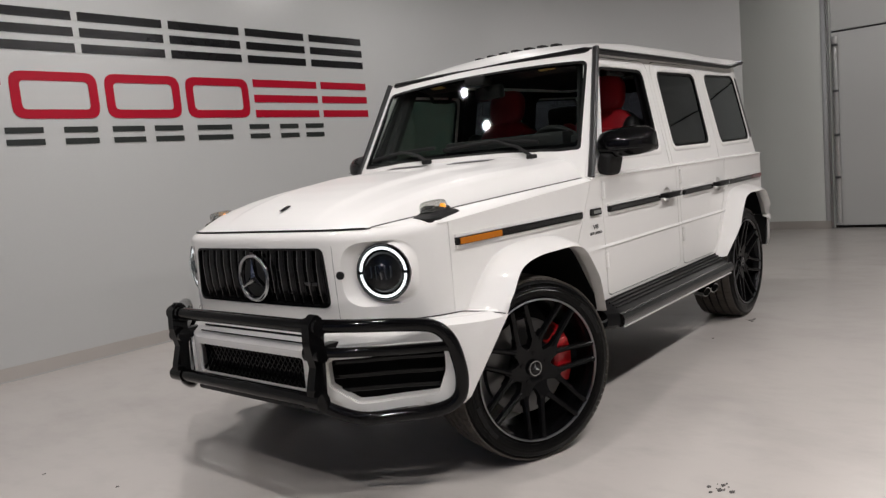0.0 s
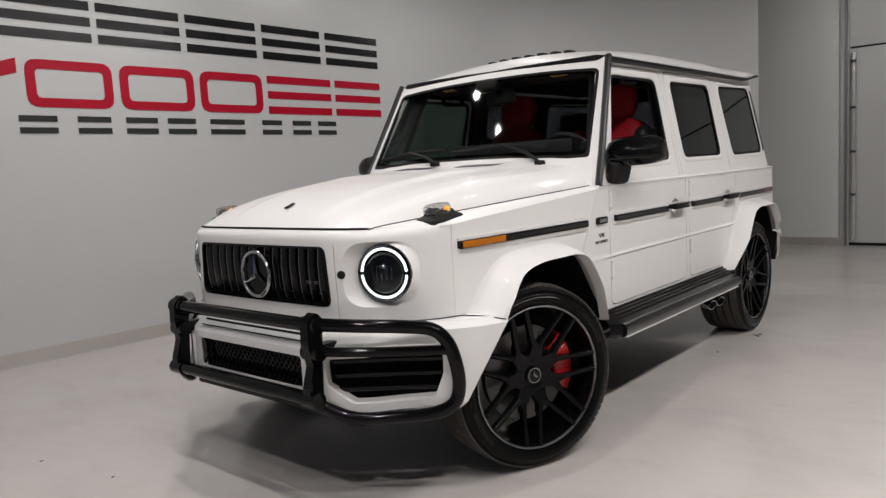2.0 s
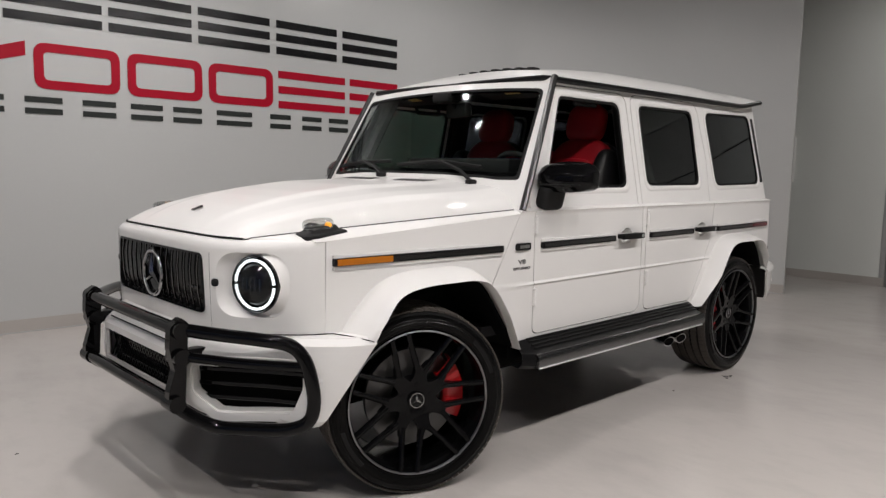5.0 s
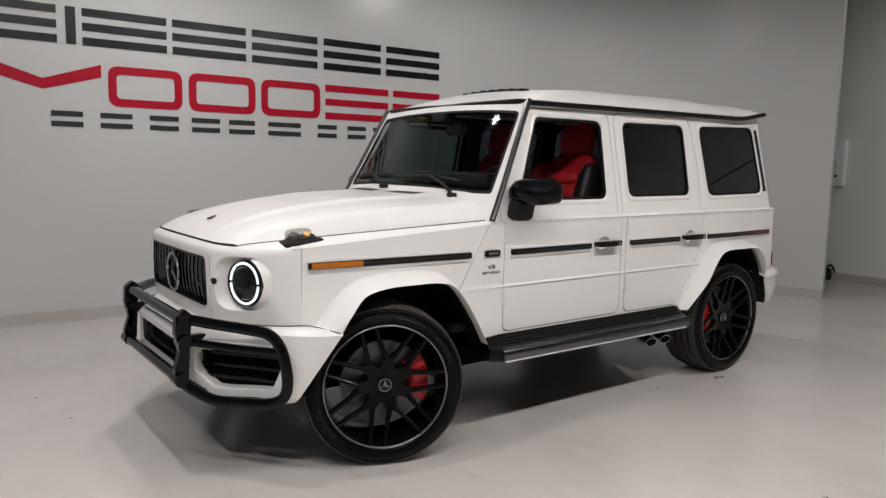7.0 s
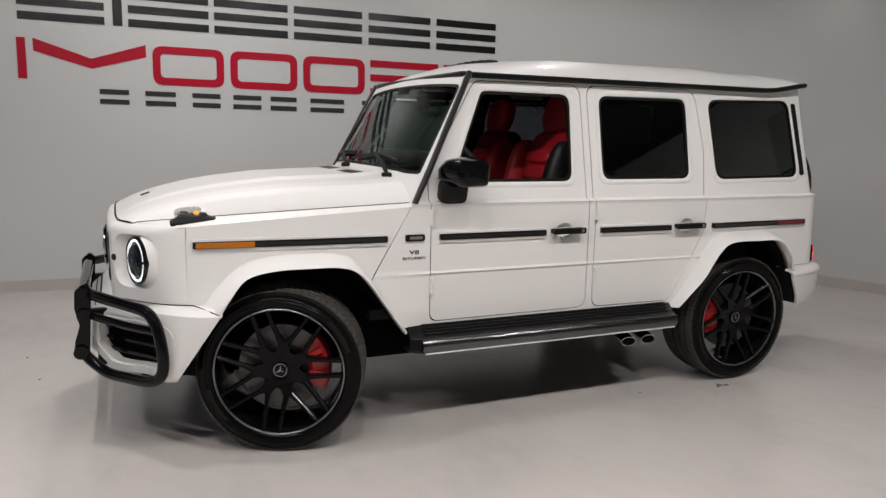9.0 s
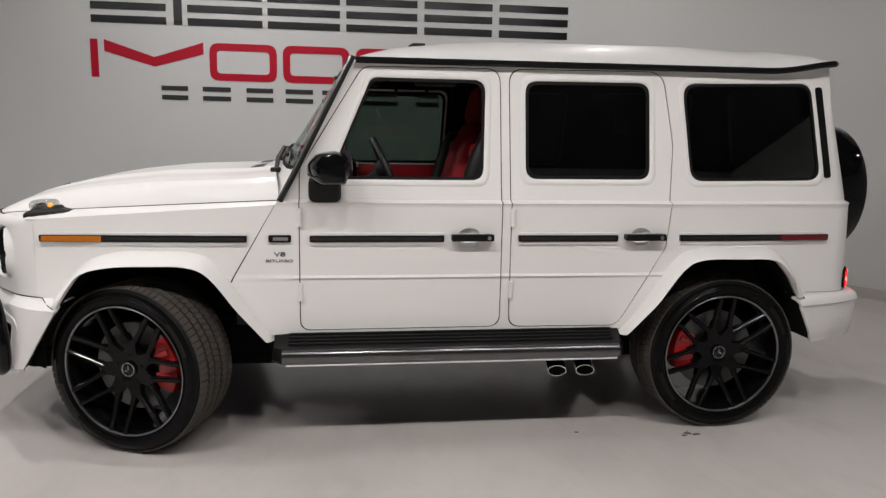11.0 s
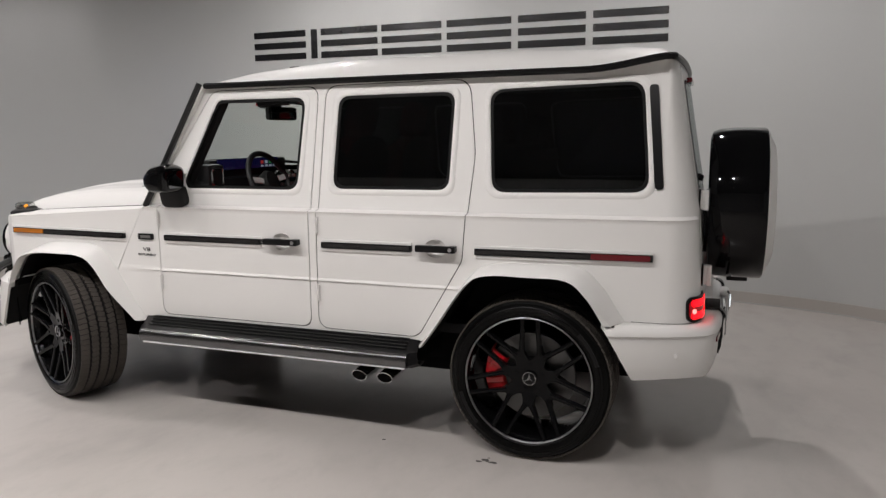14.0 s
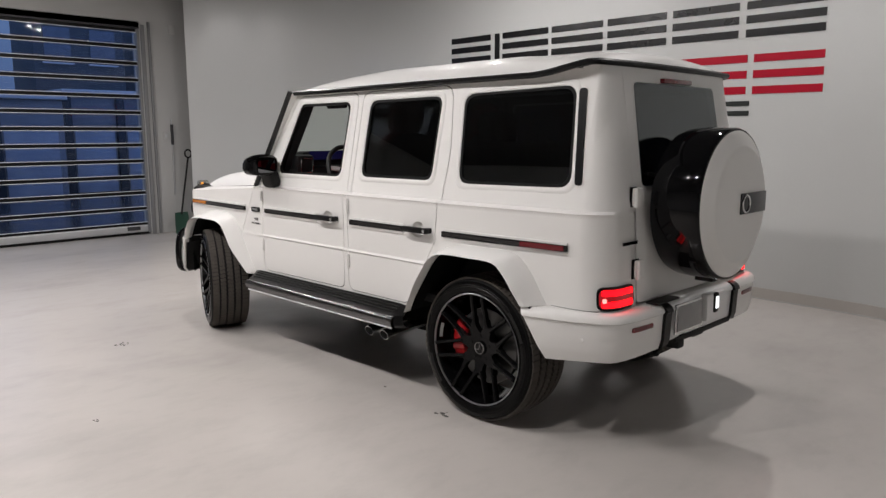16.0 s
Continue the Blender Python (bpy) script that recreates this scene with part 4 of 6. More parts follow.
        rows = [[bm.verts.new(o.lerp(r, t) + Vector((0.012 * math.sin(math.pi * t), 0, 0))) for o, r in zip(outer, rim)] for t in (0, 0.25, 0.5, 0.75, 1)]
        for a, b in zip(rows, rows[1:]):
            for i in range(n):
                bm.faces.new((a[i], a[(i + 1) % n], b[(i + 1) % n], b[i]))
        part("lamp_recess", backed(bm, 0.004, (-1, 0, 0)), PAINT, lamp)
        part("lamp_bezel", lathe([(0.119, 0.02), (0.121, -0.014), (0.116, -0.022), (0.110, -0.012), (0.108, 0.02)], 48, tilt), BLACK_GLOSS, lamp)
        for a0, a1 in ((0.07, math.pi - 0.07), (math.pi + 0.07, 2 * math.pi - 0.07)):
            arc = [tilt @ Vector((0.101 * math.cos(a), -0.014, 0.101 * math.sin(a))) for a in np.linspace(a0, a1, 28)]
            part("light_ring", tube(arc, circle(0.0055, 8), up=tuple(tilt.to_3x3() @ Vector((0, 1, 0)))), WHITE_LIT, lamp, "white lit ring")
        part("projector", lathe([(0.0001, -0.038), (0.018, -0.036), (0.028, -0.026), (0.030, -0.01)], 24, tilt @ Matrix.Translation((0, 0, 0.012))), DARK_CHROME, lamp)
        for k in range(5):
            part("lamp_fin", boxed((0, 0, 0), (0.004, 0.010, 0.060 - 0.006 * abs(k - 2)), 0.001, tilt @ Matrix.Translation((-0.044 + 0.022 * k, -0.032, 0.004))), HEADLAMP_FIN, lamp)
        part("lamp_glass", lathe([(0.0001, -0.048), (0.06, -0.042), (0.100, -0.026), (0.108, -0.018)], 40, tilt), LENS, lamp)
        xs, ys = FRONT.at(s * FRONT.u_of_y(0.497), -0.001)
        part("parking_sensor", lathe([(0.0001, -0.004), (0.012, -0.003), (0.016, 0.0), (0.017, 0.006)], 20, Matrix.Translation((xs, ys, 0.914)) @ pose(0, 0, 0, 0, 0, -90 - s * 25)), BLACK_PLASTIC, car)
    return shell


HOOD_X = [-0.716, -0.70, -0.665, -0.62, -0.568, -0.48, -0.34, -0.20, 0.07, 0.30, 0.47, 0.61, 0.7]
HOOD_Z = [1.086, 1.094, 1.115, 1.140, 1.163, 1.192, 1.226, 1.250, 1.281, 1.290, 1.297, 1.312, 1.318]


HOOD_F = ([0.0, 0.45, 0.49, 0.54, 0.60, 0.75, 0.88, 0.94, 0.97, 0.99, 1.0], [1.0, 1.0, 0.985, 0.895, 0.87, 0.82, 0.73, 0.58, 0.38, 0.16, 0.0])


def hood_at(s, t, lift=0.0):
    a = abs(t)
    w = 0.578 + (0.800 - 0.578) * s ** 0.9
    rim = FRONT.at(FRONT.u_of_y(0.578 * a), 0.043)[0]
    x0 = rim + 0.002
    x1 = 0.610 + 0.045 * a ** 3
    x = x0 + (x1 - x0) * s
    edge = 1.086 + 0.088 * s ** 0.9
    crown = interp(x - (x0 + 0.71) * (1 - s), HOOD_X, HOOD_Z)
    return (x, w * t, edge + (crown - edge) * interp(a, *HOOD_F) + lift)


def front_body():
    h = part("hood", grid(lambda u, v: hood_at(u ** 1.25, math.copysign(1 - (1 - abs(2 * v - 1)) ** 1.6, v - 0.5)), 50, 96, 0.014, (0, 0, 1)), PAINT, car)
    part("hood_badge", boxed((-0.562, 0.0, 1.172), (0.05, 0.022, 0.006), 0.002, pose(-0.562, 0, 1.17, 0, -20, 0) @ Matrix.Translation((0.562, 0, -1.17))), DARK_CHROME, h)
    for s in (-1, 1):
        def vent(u, v):
            return hood_at(0.900 + 0.050 * v, s * (0.12 + 0.34 * u), 0.0015)
        part("hood_vent", grid(vent, 10, 3, 0.008, (0, 0, 1)), BLACK_TRIM, h)

        # fender top between the hood's seam and the shoulder
        outer = []
        for k in (0.60, 0.64, 0.69, 0.745, 0.785):
            u = FRONT.u_of_y(k)
            outer.append((*FRONT.at(u, rim_inset(u)), 1.083))
        outer += [(-0.425, 0.806, 1.083), (-0.1, half_width(-0.1, 1.1), 1.106), (0.30, half_width(0.3, 1.13), 1.134), (0.642, half_width(0.64, 1.15), 1.157)]
        seam = []
        for f in (0.0, 0.02, 0.05, 0.09, 0.14, 0.20, 0.45, 0.73, 1.0):
            seam.append(Vector(hood_at(f, 1.0)) + Vector((0, 0.006, -0.002)))
        oo, ss = smooth_path(outer, 5), smooth_path(seam, 5)

        def top(u, v):
            i = min(len(oo) - 1, round(u * (len(oo) - 1)))
            p = ss[i].lerp(oo[i], v)
            d = (ss[i] - oo[i]).length
            p.z += 0.30 * d * v * (1 - v)
            return (p.x, s * p.y, p.z)
        part("fender_top", grid(top, len(oo) - 1, 6, 0.005, (0, 0, 1)), PAINT, car)

        part("hood_seal", tube([Vector((p.x, s * (p.y - 0.004), p.z - 0.0005)) for p in ss], circle(0.0045, 6)), RUBBER, car)

        # indicator lamp standing on the fender
        base = Vector((-0.395, s * 0.722, 1.100))
        foot = bmesh.new()
        rings = []
        for k, z in ((1.0, -0.016), (1.0, 0.004), (0.93, 0.012), (0.66, 0.022), (0.58, 0.034), (0.54, 0.036)):
            pts = rounded([(-0.092 * k, -0.050 * k), (-0.092 * k, 0.046 * k), (-0.04 * k, 0.058 * k), (0.105 * k, 0.044 * k), (0.118 * k, 0.0), (0.105 * k, -0.044 * k), (-0.04 * k, -0.058 * k)], 0.02 * k, 3)
            rings.append([foot.verts.new(base + Vector((a, s * b, z + 0.06 * a))) for a, b in pts])
        for lo, hi in zip(rings, rings[1:]):
            for i in range(len(lo)):
                foot.faces.new((lo[i], lo[(i + 1) % len(lo)], hi[(i + 1) % len(lo)], hi[i]))
        foot.faces.new(rings[-1])
        bmesh.ops.recalc_face_normals(foot, faces=foot.faces)
        lamp = part("fender_indicator", foot, BLACK_PLASTIC, car, "fender indicator lamp, lit amber", angle=28)
        part("indicator_lens", pillow((0, 0, 0), (0.126, 0.070, 0.056), Matrix.Translation(base + Vector((-0.010, 0, 0.038))) @ pose(0, 0, 0, 0, -4, 0), 3.4), INDICATOR_GLASS, lamp, "clear lens")
        part("indicator_bulb", lathe([(0.0001, -0.014), (0.011, -0.008), (0.013, 0.004), (0.0001, 0.011)], 16, Matrix.Translation(base + Vector((0.024, s * 0.020, 0.038)))), AMBER_LIT, lamp, "lit amber bulb")
        part("indicator_reflector", grid(lambda u, v: base + Vector((-0.062 + 0.065 * u, s * (-0.028 + 0.056 * v), 0.034 + 0.014 * math.sin(math.pi * u) * (0.7 + 0.3 * math.sin(18 * v)))), 10, 8, 0.002, (0, 0, 1)), CHROME, lamp)
    lip = [Vector(hood_at(0.0, t)) + Vector((-0.003, 0, -0.001)) for t in np.linspace(-1, 1, 40)]
    part("hood_seal", tube(lip, circle(0.0045, 6)), RUBBER, car)

    # windscreen frame
    def screen(p, q, out=0.0):
        h = 0.830 + (0.742 - 0.830) * q
        zb, xb = 1.305 - 0.112 * abs(p) ** 3.5, 0.612 + 0.062 * abs(p) ** 2.2
        zt, xt = 1.852 - 0.018 * p * p, 0.968 + 0.034 * p * p
        return (xb + (xt - xb) * q - 0.85 * out, h * p, zb + (zt - zb) * q + 0.5 * out)
    ps = [k / 10 for k in range(-9, 10)]
    edge = [(-1, -0.05), *[(p, -0.10) for p in ps], (1, -0.05), (1, 1), *[(p, 1) for p in ps[::-1]], (-1, 1)]
    low = [(-0.940, 0.165), (-0.8, 0.108), (-0.6, 0.072), (-0.3, 0.060), (0, 0.058), (0.3, 0.060), (0.6, 0.072), (0.8, 0.108), (0.940, 0.165)]
    hole = rounded([*low, (0.945, 0.90), (-0.945, 0.90)], [0.05, 0, 0, 0, 0, 0, 0, 0, 0.05, 0.05, 0.05])
    part("windscreen_frame", sheet(edge, screen, [hole], ps, [0.25, 0.5, 0.75], 0.02, (-1, 0, 0.5)), PAINT, car)
    part("windscreen", sheet(hole, lambda p, q: screen(p, q, -0.004), [], ps, [0.25, 0.5, 0.75], 0.004, (-1, 0, 0.5)), GLASS_SCREEN, car, "clear windscreen")
    part("windscreen_seal", sheet(grown(hole, 0.006), lambda p, q: screen(p, q, 0.001), [grown(hole, -0.016)], ps, [0.25, 0.5, 0.75], 0.008, (-1, 0, 0.5)), RUBBER, car)
    inner = [(p * 0.975, q + 0.055) for p, q in low]
    part("windscreen_border", sheet(grown(hole, 0.002), lambda p, q: screen(p, q, -0.010), [rounded([*inner, (0.925, 0.875), (-0.925, 0.875)], [0.05, 0, 0, 0, 0, 0, 0, 0, 0.05, 0.05, 0.05])], ps, [0.25, 0.5, 0.75], 0.003, (-1, 0, 0.5)), BLACK_GLOSS, car, "black printed border")
    # wipers
    for y0, y1 in ((0.15, 0.70), (-0.535, 0.06)):
        w = part("wiper", tube([screen(y0 / 0.82, 0.02, 0.02), screen((y0 + 0.08) / 0.82, 0.085, 0.035), screen((y0 + 0.25) / 0.82, 0.16, 0.03)], rect(0.022, 0.014)), BLACK_PLASTIC, car)
        part("wiper_blade", tube([screen((y0 - 0.02) / 0.82, 0.16, 0.012), screen((y0 + 0.25) / 0.82, 0.165, 0.014), screen(y1 / 0.82, 0.125 if y1 < 0.5 else 0.2, 0.012)], rect(0.014, 0.02, 0.003)), BLACK_PLASTIC, w)
        part("wiper_cap", boxed(screen(y0 / 0.82, 0.015, 0.022), (0.05, 0.04, 0.026), 0.009), BLACK_PLASTIC, w)
    return screen


# -- roof --
def roof_base(x):
    return interp(x, [1.0, 3.12, 3.20, 3.30, 3.40, 3.47, 3.6], [1.839, 1.844, 1.849, 1.865, 1.882, 1.891, 1.895])


def roof_at(u, v):
    b = 2 * v - 1
    x0, x1 = 0.985 + 0.02 * b * b, 3.505 - 0.032 * abs(b) ** 3
    x = x0 + (x1 - x0) * u
    hgt = interp(u, [0, 0.012, 0.035, 0.09, 0.2, 0.32, 0.7, 0.9, 0.965, 0.99, 1], [0.0, 0.026, 0.054, 0.096, 0.129, 0.150, 0.153, 0.123, 0.075, 0.037, 0.0])
    return (x, 0.720 * b, roof_base(x) + hgt * (1 - 0.5 * abs(b) ** 9 - 0.5 * b * b))


def roof():
    r = part("roof", grid(roof_at, 60, 34, 0.02, (0, 0, 1)), PAINT, car)
    line = []
    for u in np.linspace(0.008, 0.992, 44):
        line.append(Vector(roof_at(u, 0.0)) + Vector((0, -0.004, -0.010)))
    rear = [Vector(roof_at(1.0, v)) + Vector((0.008, 0, -0.010)) for v in np.linspace(0.022, 0.978, 14)]
    far = [Vector((p.x, -p.y, p.z)) for p in reversed(line)]
    front = [Vector(roof_at(0.0, v)) + Vector((-0.010, 0, -0.004)) for v in np.linspace(0.975, 0.025, 14)]
    part("roof_gutter", tube(line + rear + far + front, rect(0.034, 0.030, 0.010), closed=True), BLACK_TRIM, car, "black roof gutter")
    for s in (-1, 1):
        part("pillar_trim", tube([(0.664, s * 0.850, 1.172), (0.752, s * 0.826, 1.340), (1.002, s * 0.748, 1.842)], rect(0.028, 0.036, 0.009), up=(0, 1, 0)), PILLAR_TRIM, car)
    for i in range(7):
        y = -0.31 + i * 0.094
        v = (y / 0.720 + 1) / 2
        p = Vector(roof_at(0.145, v))
        part("roof_marker", boxed(p + Vector((0, 0, 0.004)), (0.07, 0.046, 0.020), 0.007), BLACK_PLASTIC, r)
    part("headliner", grid(lambda u, v: Vector(roof_at(0.02 + 0.94 * u, 0.04 + 0.92 * v)) - Vector((0, 0, 0.05)), 16, 8, 0.01, (0, 0, -1)), HEADLINER, car)


# -- arches and wheels --
FLARE_F = ([(-0.396, 0.660), (-0.372, 0.704), (-0.300, 0.800), (-0.200, 0.893), (-0.075, 0.936), (0.10, 0.942), (0.269, 0.934), (0.375, 0.876), (0.54, 0.64), (0.648, 0.508)],
           [(-0.326, 0.660), (-0.300, 0.704), (-0.255, 0.775), (-0.185, 0.858), (-0.060, 0.887), (0.10, 0.890), (0.255, 0.884), (0.355, 0.836), (0.48, 0.672), (0.595, 0.520)])
FLARE_R = ([(2.305, 0.508), (2.43, 0.640), (2.595, 0.880), (2.72, 0.945), (2.93, 0.953), (3.12, 0.944), (3.22, 0.860), (3.275, 0.777), (3.302, 0.735), (3.321, 0.706)],
           [(2.358, 0.520), (2.47, 0.668), (2.600, 0.848), (2.70, 0.902), (2.90, 0.906), (3.075, 0.899), (3.160, 0.83), (3.203, 0.770), (3.222, 0.735), (3.238, 0.704)])


def wheel_arch(side, body, lip):
    b, l = (smooth_path([(x, 0, z) for x, z in c], 4) for c in (body, lip))
    n = len(b)

    def at(u, v):
        i = round(u * (n - 1))
        k = v * 6
        o, w = b[i], l[i]
        hw = half_width(o.x, o.z) - 0.003
        table = [(0.0, hw), (0.10, hw + 0.030), (0.32, hw + 0.062), (0.66, 0.955), (0.93, 0.975), (1.0, 0.966), (0.99, 0.925)]
        f, y = table[round(k)]
        p = o.lerp(w, f)
        if p.x < -0.26:
            y = min(y, interp(p.x, [-0.47, -0.385, -0.30, -0.26], [0.880, 0.936, 0.964, 0.975]))
        if p.z < 0.70:
            y -= 0.30 * (0.70 - p.z)
        if p.x > 3.2:
            y = min(y, interp(p.x, [3.2, 3.235, 3.33, 3.42], [0.970, 0.948, 0.926, 0.897]))
        return (p.x, side * y, p.z)
    part("wheel_flare", grid(at, n - 1, 6, 0.006, (0, side, 0.3)), PAINT, car, angle=50)

    def lining(u, v):
        i = round(u * (n - 1))
        p = l[i] + Vector((0, 0, 0.003))
        return (p.x, side * (0.60 + 0.295 * v), p.z)
    if body[0][0] > 1:
        part("mud_guard", grid(lambda u, v: (3.262 + 0.13 * u ** 1.3 + 0.01 * v, side * (0.60 + (0.325 - 0.055 * u) * v), 0.70 - 0.25 * u), 6, 2, 0.012, (-1, 0, 0)), BLACK_PLASTIC, car)
    else:
        part("mud_guard", grid(lambda u, v: (-0.335 - 0.17 * u, side * (0.60 + (0.320 - 0.06 * u) * v), 0.690 - 0.30 * u), 6, 2, 0.012, (1, 0, 0)), BLACK_PLASTIC, car)
    part("arch_liner", grid(lining, n - 1, 3, 0.006, (0, 0, -1)), CAVITY, car)


def wheel_at(name, x, y, side, steer, caliper_at, spin, mark):
    """Tyre, twin-spoke alloy rim, disc and caliper; built facing -y round the hub."""
    hub = new(name)
    hub.parent = car
    flip = 1 if side < 0 else -1
    hub.matrix_basis = Matrix.Translation((x, y, 0.0)) @ pose(0, 0, 0, 0, 0, steer + (0 if side < 0 else 180)) @ Matrix.Translation((0, 0, 0.397))
    hub.empty_display_size = 0.1
    w = 0.142
    tread = [(0.372, -w), (0.382, -w + 0.012), (0.386, -0.112)]
    tread += [(0.3895, -0.06), (0.3900, 0.0), (0.3895, 0.06)]
    tread += [(0.386, 0.112), (0.386, w - 0.012), (0.372, w)]
    part("tyre", lathe([(0.303, -w + 0.010), (0.311, -w - 0.001), (0.318, -w - 0.0055), (0.321, -w - 0.004), (0.329, -w - 0.008), (0.342, -w - 0.0088), (0.345, -w - 0.0065), (0.354, -w - 0.0072), (0.357, -w - 0.0045), (0.366, -w - 0.002), (0.3725, -w + 0.0005), (0.372, 0.0), (0.3725, w), (0.345, w + 0.007), (0.300, w), (0.288, w - 0.02)], 72), TYRE, hub)
    part("tread", lathe(tread, 96), RUBBER, hub)
    # shoulder blocks and ribs, cut by slanting cross grooves
    bm = bmesh.new()
    for i in range(80):
        a = 360 * i / 80
        for yy, wide, slant, lag in ((-0.1100, 0.047, 6, 0.0), (-0.0545, 0.039, 16, 0.4), (0.0, 0.041, -16, 0.8), (0.0545, 0.039, 16, 0.2), (0.1100, 0.047, -6, 0.6)):
            edge = abs(yy) > 0.1
            m = pose(0, 0, 0, 0, -a - lag * 4.5, 0) @ Matrix.Translation((0.3905 if edge else 0.3945, yy, 0)) @ pose(0, 0, 0, slant, 0, math.copysign(8, yy) if edge else 0)
            box(bm, (0, 0, 0), (0.0075, wide, 0.0264), m)
    tagged(part("tread_pattern", bm, TREAD, hub), kind="stuff")
    for a0, a1 in ((0.3, 0.8), (3.4, 3.9)):
        part("sidewall_mark", grid(lambda u, v: ((0.331 + 0.018 * v) * math.cos(a0 + (a1 - a0) * u), -w - 0.0095, (0.331 + 0.018 * v) * math.sin(a0 + (a1 - a0) * u)), 12, 2, 0.002, (0, -1, 0)), BLACK_TRIM, hub)
    # rim
    part("rim", lathe([(0.311, -w + 0.004), (0.307, -w - 0.004), (0.301, -w + 0.002), (0.295, -w + 0.022), (0.287, -w + 0.05), (0.281, 0.0), (0.280, 0.10), (0.287, w - 0.01)], 72), RIM, hub)
    part("rim_lip", lathe([(0.3075, -w - 0.0045), (0.3045, -w - 0.0062), (0.3005, -w - 0.0035), (0.2995, -w + 0.003), (0.3065, -w + 0.003)], 72, close=True), RIM_LIP, hub, "bright machined lip")
    # seven forked spokes: a broad root that splits into two legs
    n = 7
    for i in range(n):
        c = 2 * math.pi * i / n + spin
        ca, sa = math.cos(c), math.sin(c)
        for k in (-1, 1):
            pts = [(r * ca - k * off * sa, y, r * sa + k * off * ca) for r, off, y in ((0.128, 0.0140, -0.0985), (0.150, 0.0255, -0.103), (0.182, 0.0425, -0.110), (0.218, 0.0620, -0.119), (0.252, 0.0800, -0.128), (0.284, 0.0965, -0.135))]
            part("spoke", tube(smooth_path(pts, 3), rect(0.0210, 0.034, 0.006), up=(0, 1, 0)), RIM, hub)
        web = rounded([(0.070, -0.040), (0.098, -0.029), (0.128, -0.0265), (0.160, -0.0435), (0.166, -0.0225), (0.139, -0.004), (0.139, 0.004), (0.166, 0.0225), (0.160, 0.0435), (0.128, 0.0265), (0.098, 0.029), (0.070, 0.040)], [0, 0.02, 0.02, 0.003, 0.003, 0.006, 0.006, 0.003, 0.003, 0.02, 0.02, 0], 3)
        root = sheet(web, lambda u, v: (u * ca - v * sa, -0.102 - 0.16 * max(0.0, u - 0.07), u * sa + v * ca), [], thick=0.032, hint=(0, -1, 0))
        part("spoke_root", root, RIM, hub)
    part("rim_mark", grid(lambda u, v: ((0.277 + 0.012 * v) * math.cos(mark + 0.30 * u), -w + 0.031 - 0.0135 * v, (0.277 + 0.012 * v) * math.sin(mark + 0.30 * u)), 8, 1, 0.002, (0, -1, 0)), STEP_METAL, hub, "small pale lettering strip")
    part("hub_disc", lathe([(0.0001, -0.099), (0.045, -0.099), (0.052, -0.1015), (0.086, -0.1025), (0.093, -0.096), (0.096, -0.02)], 40), RIM, hub)
    part("hub_cap", lathe([(0.0001, -0.108), (0.030, -0.107), (0.036, -0.104), (0.038, -0.094)], 32), BLACK_GLOSS, hub)
    part("cap_ring", tube([(0.031 * math.cos(a), -0.108, 0.031 * math.sin(a)) for a in np.linspace(0, 2 * math.pi, 28, endpoint=False)], circle(0.0028, 6), closed=True, up=(0, 1, 0)), EMBLEM, hub)
    bm = bmesh.new()
    ctr = bm.verts.new((0, -0.112, 0))
    vs = [bm.verts.new((r * math.sin(a), -0.1085, r * math.cos(a))) for k in range(3) for a, r in ((k * 2 * math.pi / 3, 0.028), (k * 2 * math.pi / 3 + math.pi / 3, 0.006))]
    for a, b in zip(vs, vs[1:] + vs[:1]):
        bm.faces.new((ctr, a, b))
    part("cap_centre", backed(bm, 0.002, (0, -1, 0)), EMBLEM, hub, angle=10)
    for i in range(5):
        a = 2 * math.pi * i / 5 + 0.3
        part("wheel_bolt", lathe([(0.0001, -0.1095), (0.009, -0.109), (0.011, -0.098)], 12, Matrix.Translation((0.066 * math.cos(a), 0.004, 0.066 * math.sin(a)))), RIM, hub)
    # brake
    part("brake_disc", lathe([(0.07, -0.040), (0.100, -0.044), (0.208, -0.044), (0.210, -0.030), (0.208, -0.012), (0.07, -0.012)], 56), DISC, hub)
    a0 = (0.14 if caliper_at == "rear" else math.pi - 0.09)
    if side > 0:
        a0 = math.pi - a0
    size = 0.62 if caliper_at == "rear" else 0.50

    def cal(u, v):
        a = a0 + size * (2 * u - 1)
        prof = [(0.132, -0.030), (0.134, -0.070), (0.150, -0.084), (0.195, -0.082), (0.226, -0.070), (0.236, -0.030), (0.236, 0.0)]
        r, y = prof[round(v * 6)]
        return (r * math.cos(a), y, r * math.sin(a))
    part("brake_caliper", grid(cal, 10, 6, 0.01, (0, -1, 0)), CALIPER, hub, "red painted brake caliper")
    for k in (-0.5, 0.5):
        a = a0 + k * size
        part("caliper_rib", tube([(0.135 * math.cos(a), -0.084, 0.135 * math.sin(a)), (0.215 * math.cos(a), -0.084, 0.215 * math.sin(a))], rect(0.03, 0.012), up=(0, 1, 0)), CALIPER, hub)
    return hub


STEER = -21.0


def wheels():
    for s in (-1, 1):
        off = Vector((0, s * 0.065, 0))
        r = pose(0, 0, 0, 0, 0, STEER).to_3x3() @ off
        wheel_at("wheel", 0.033 + r.x, s * 0.732 + r.y, s, STEER, "rear", -1.27, 2.10)
        wheel_at("wheel", 2.885, s * 0.742, s, 0.0, "front", -1.606, 2.80)


# -- bumpers, guard, sills, rear --
BUMP_F = Plan([(-0.850, 0.0), (-0.850, 0.25), (-0.846, 0.38), (-0.815, 0.445), (-0.760, 0.525), (-0.690, 0.615), (-0.625, 0.695), (-0.555, 0.80), (-0.470, 0.885), (-0.385, 0.940), (-0.300, 0.968)])


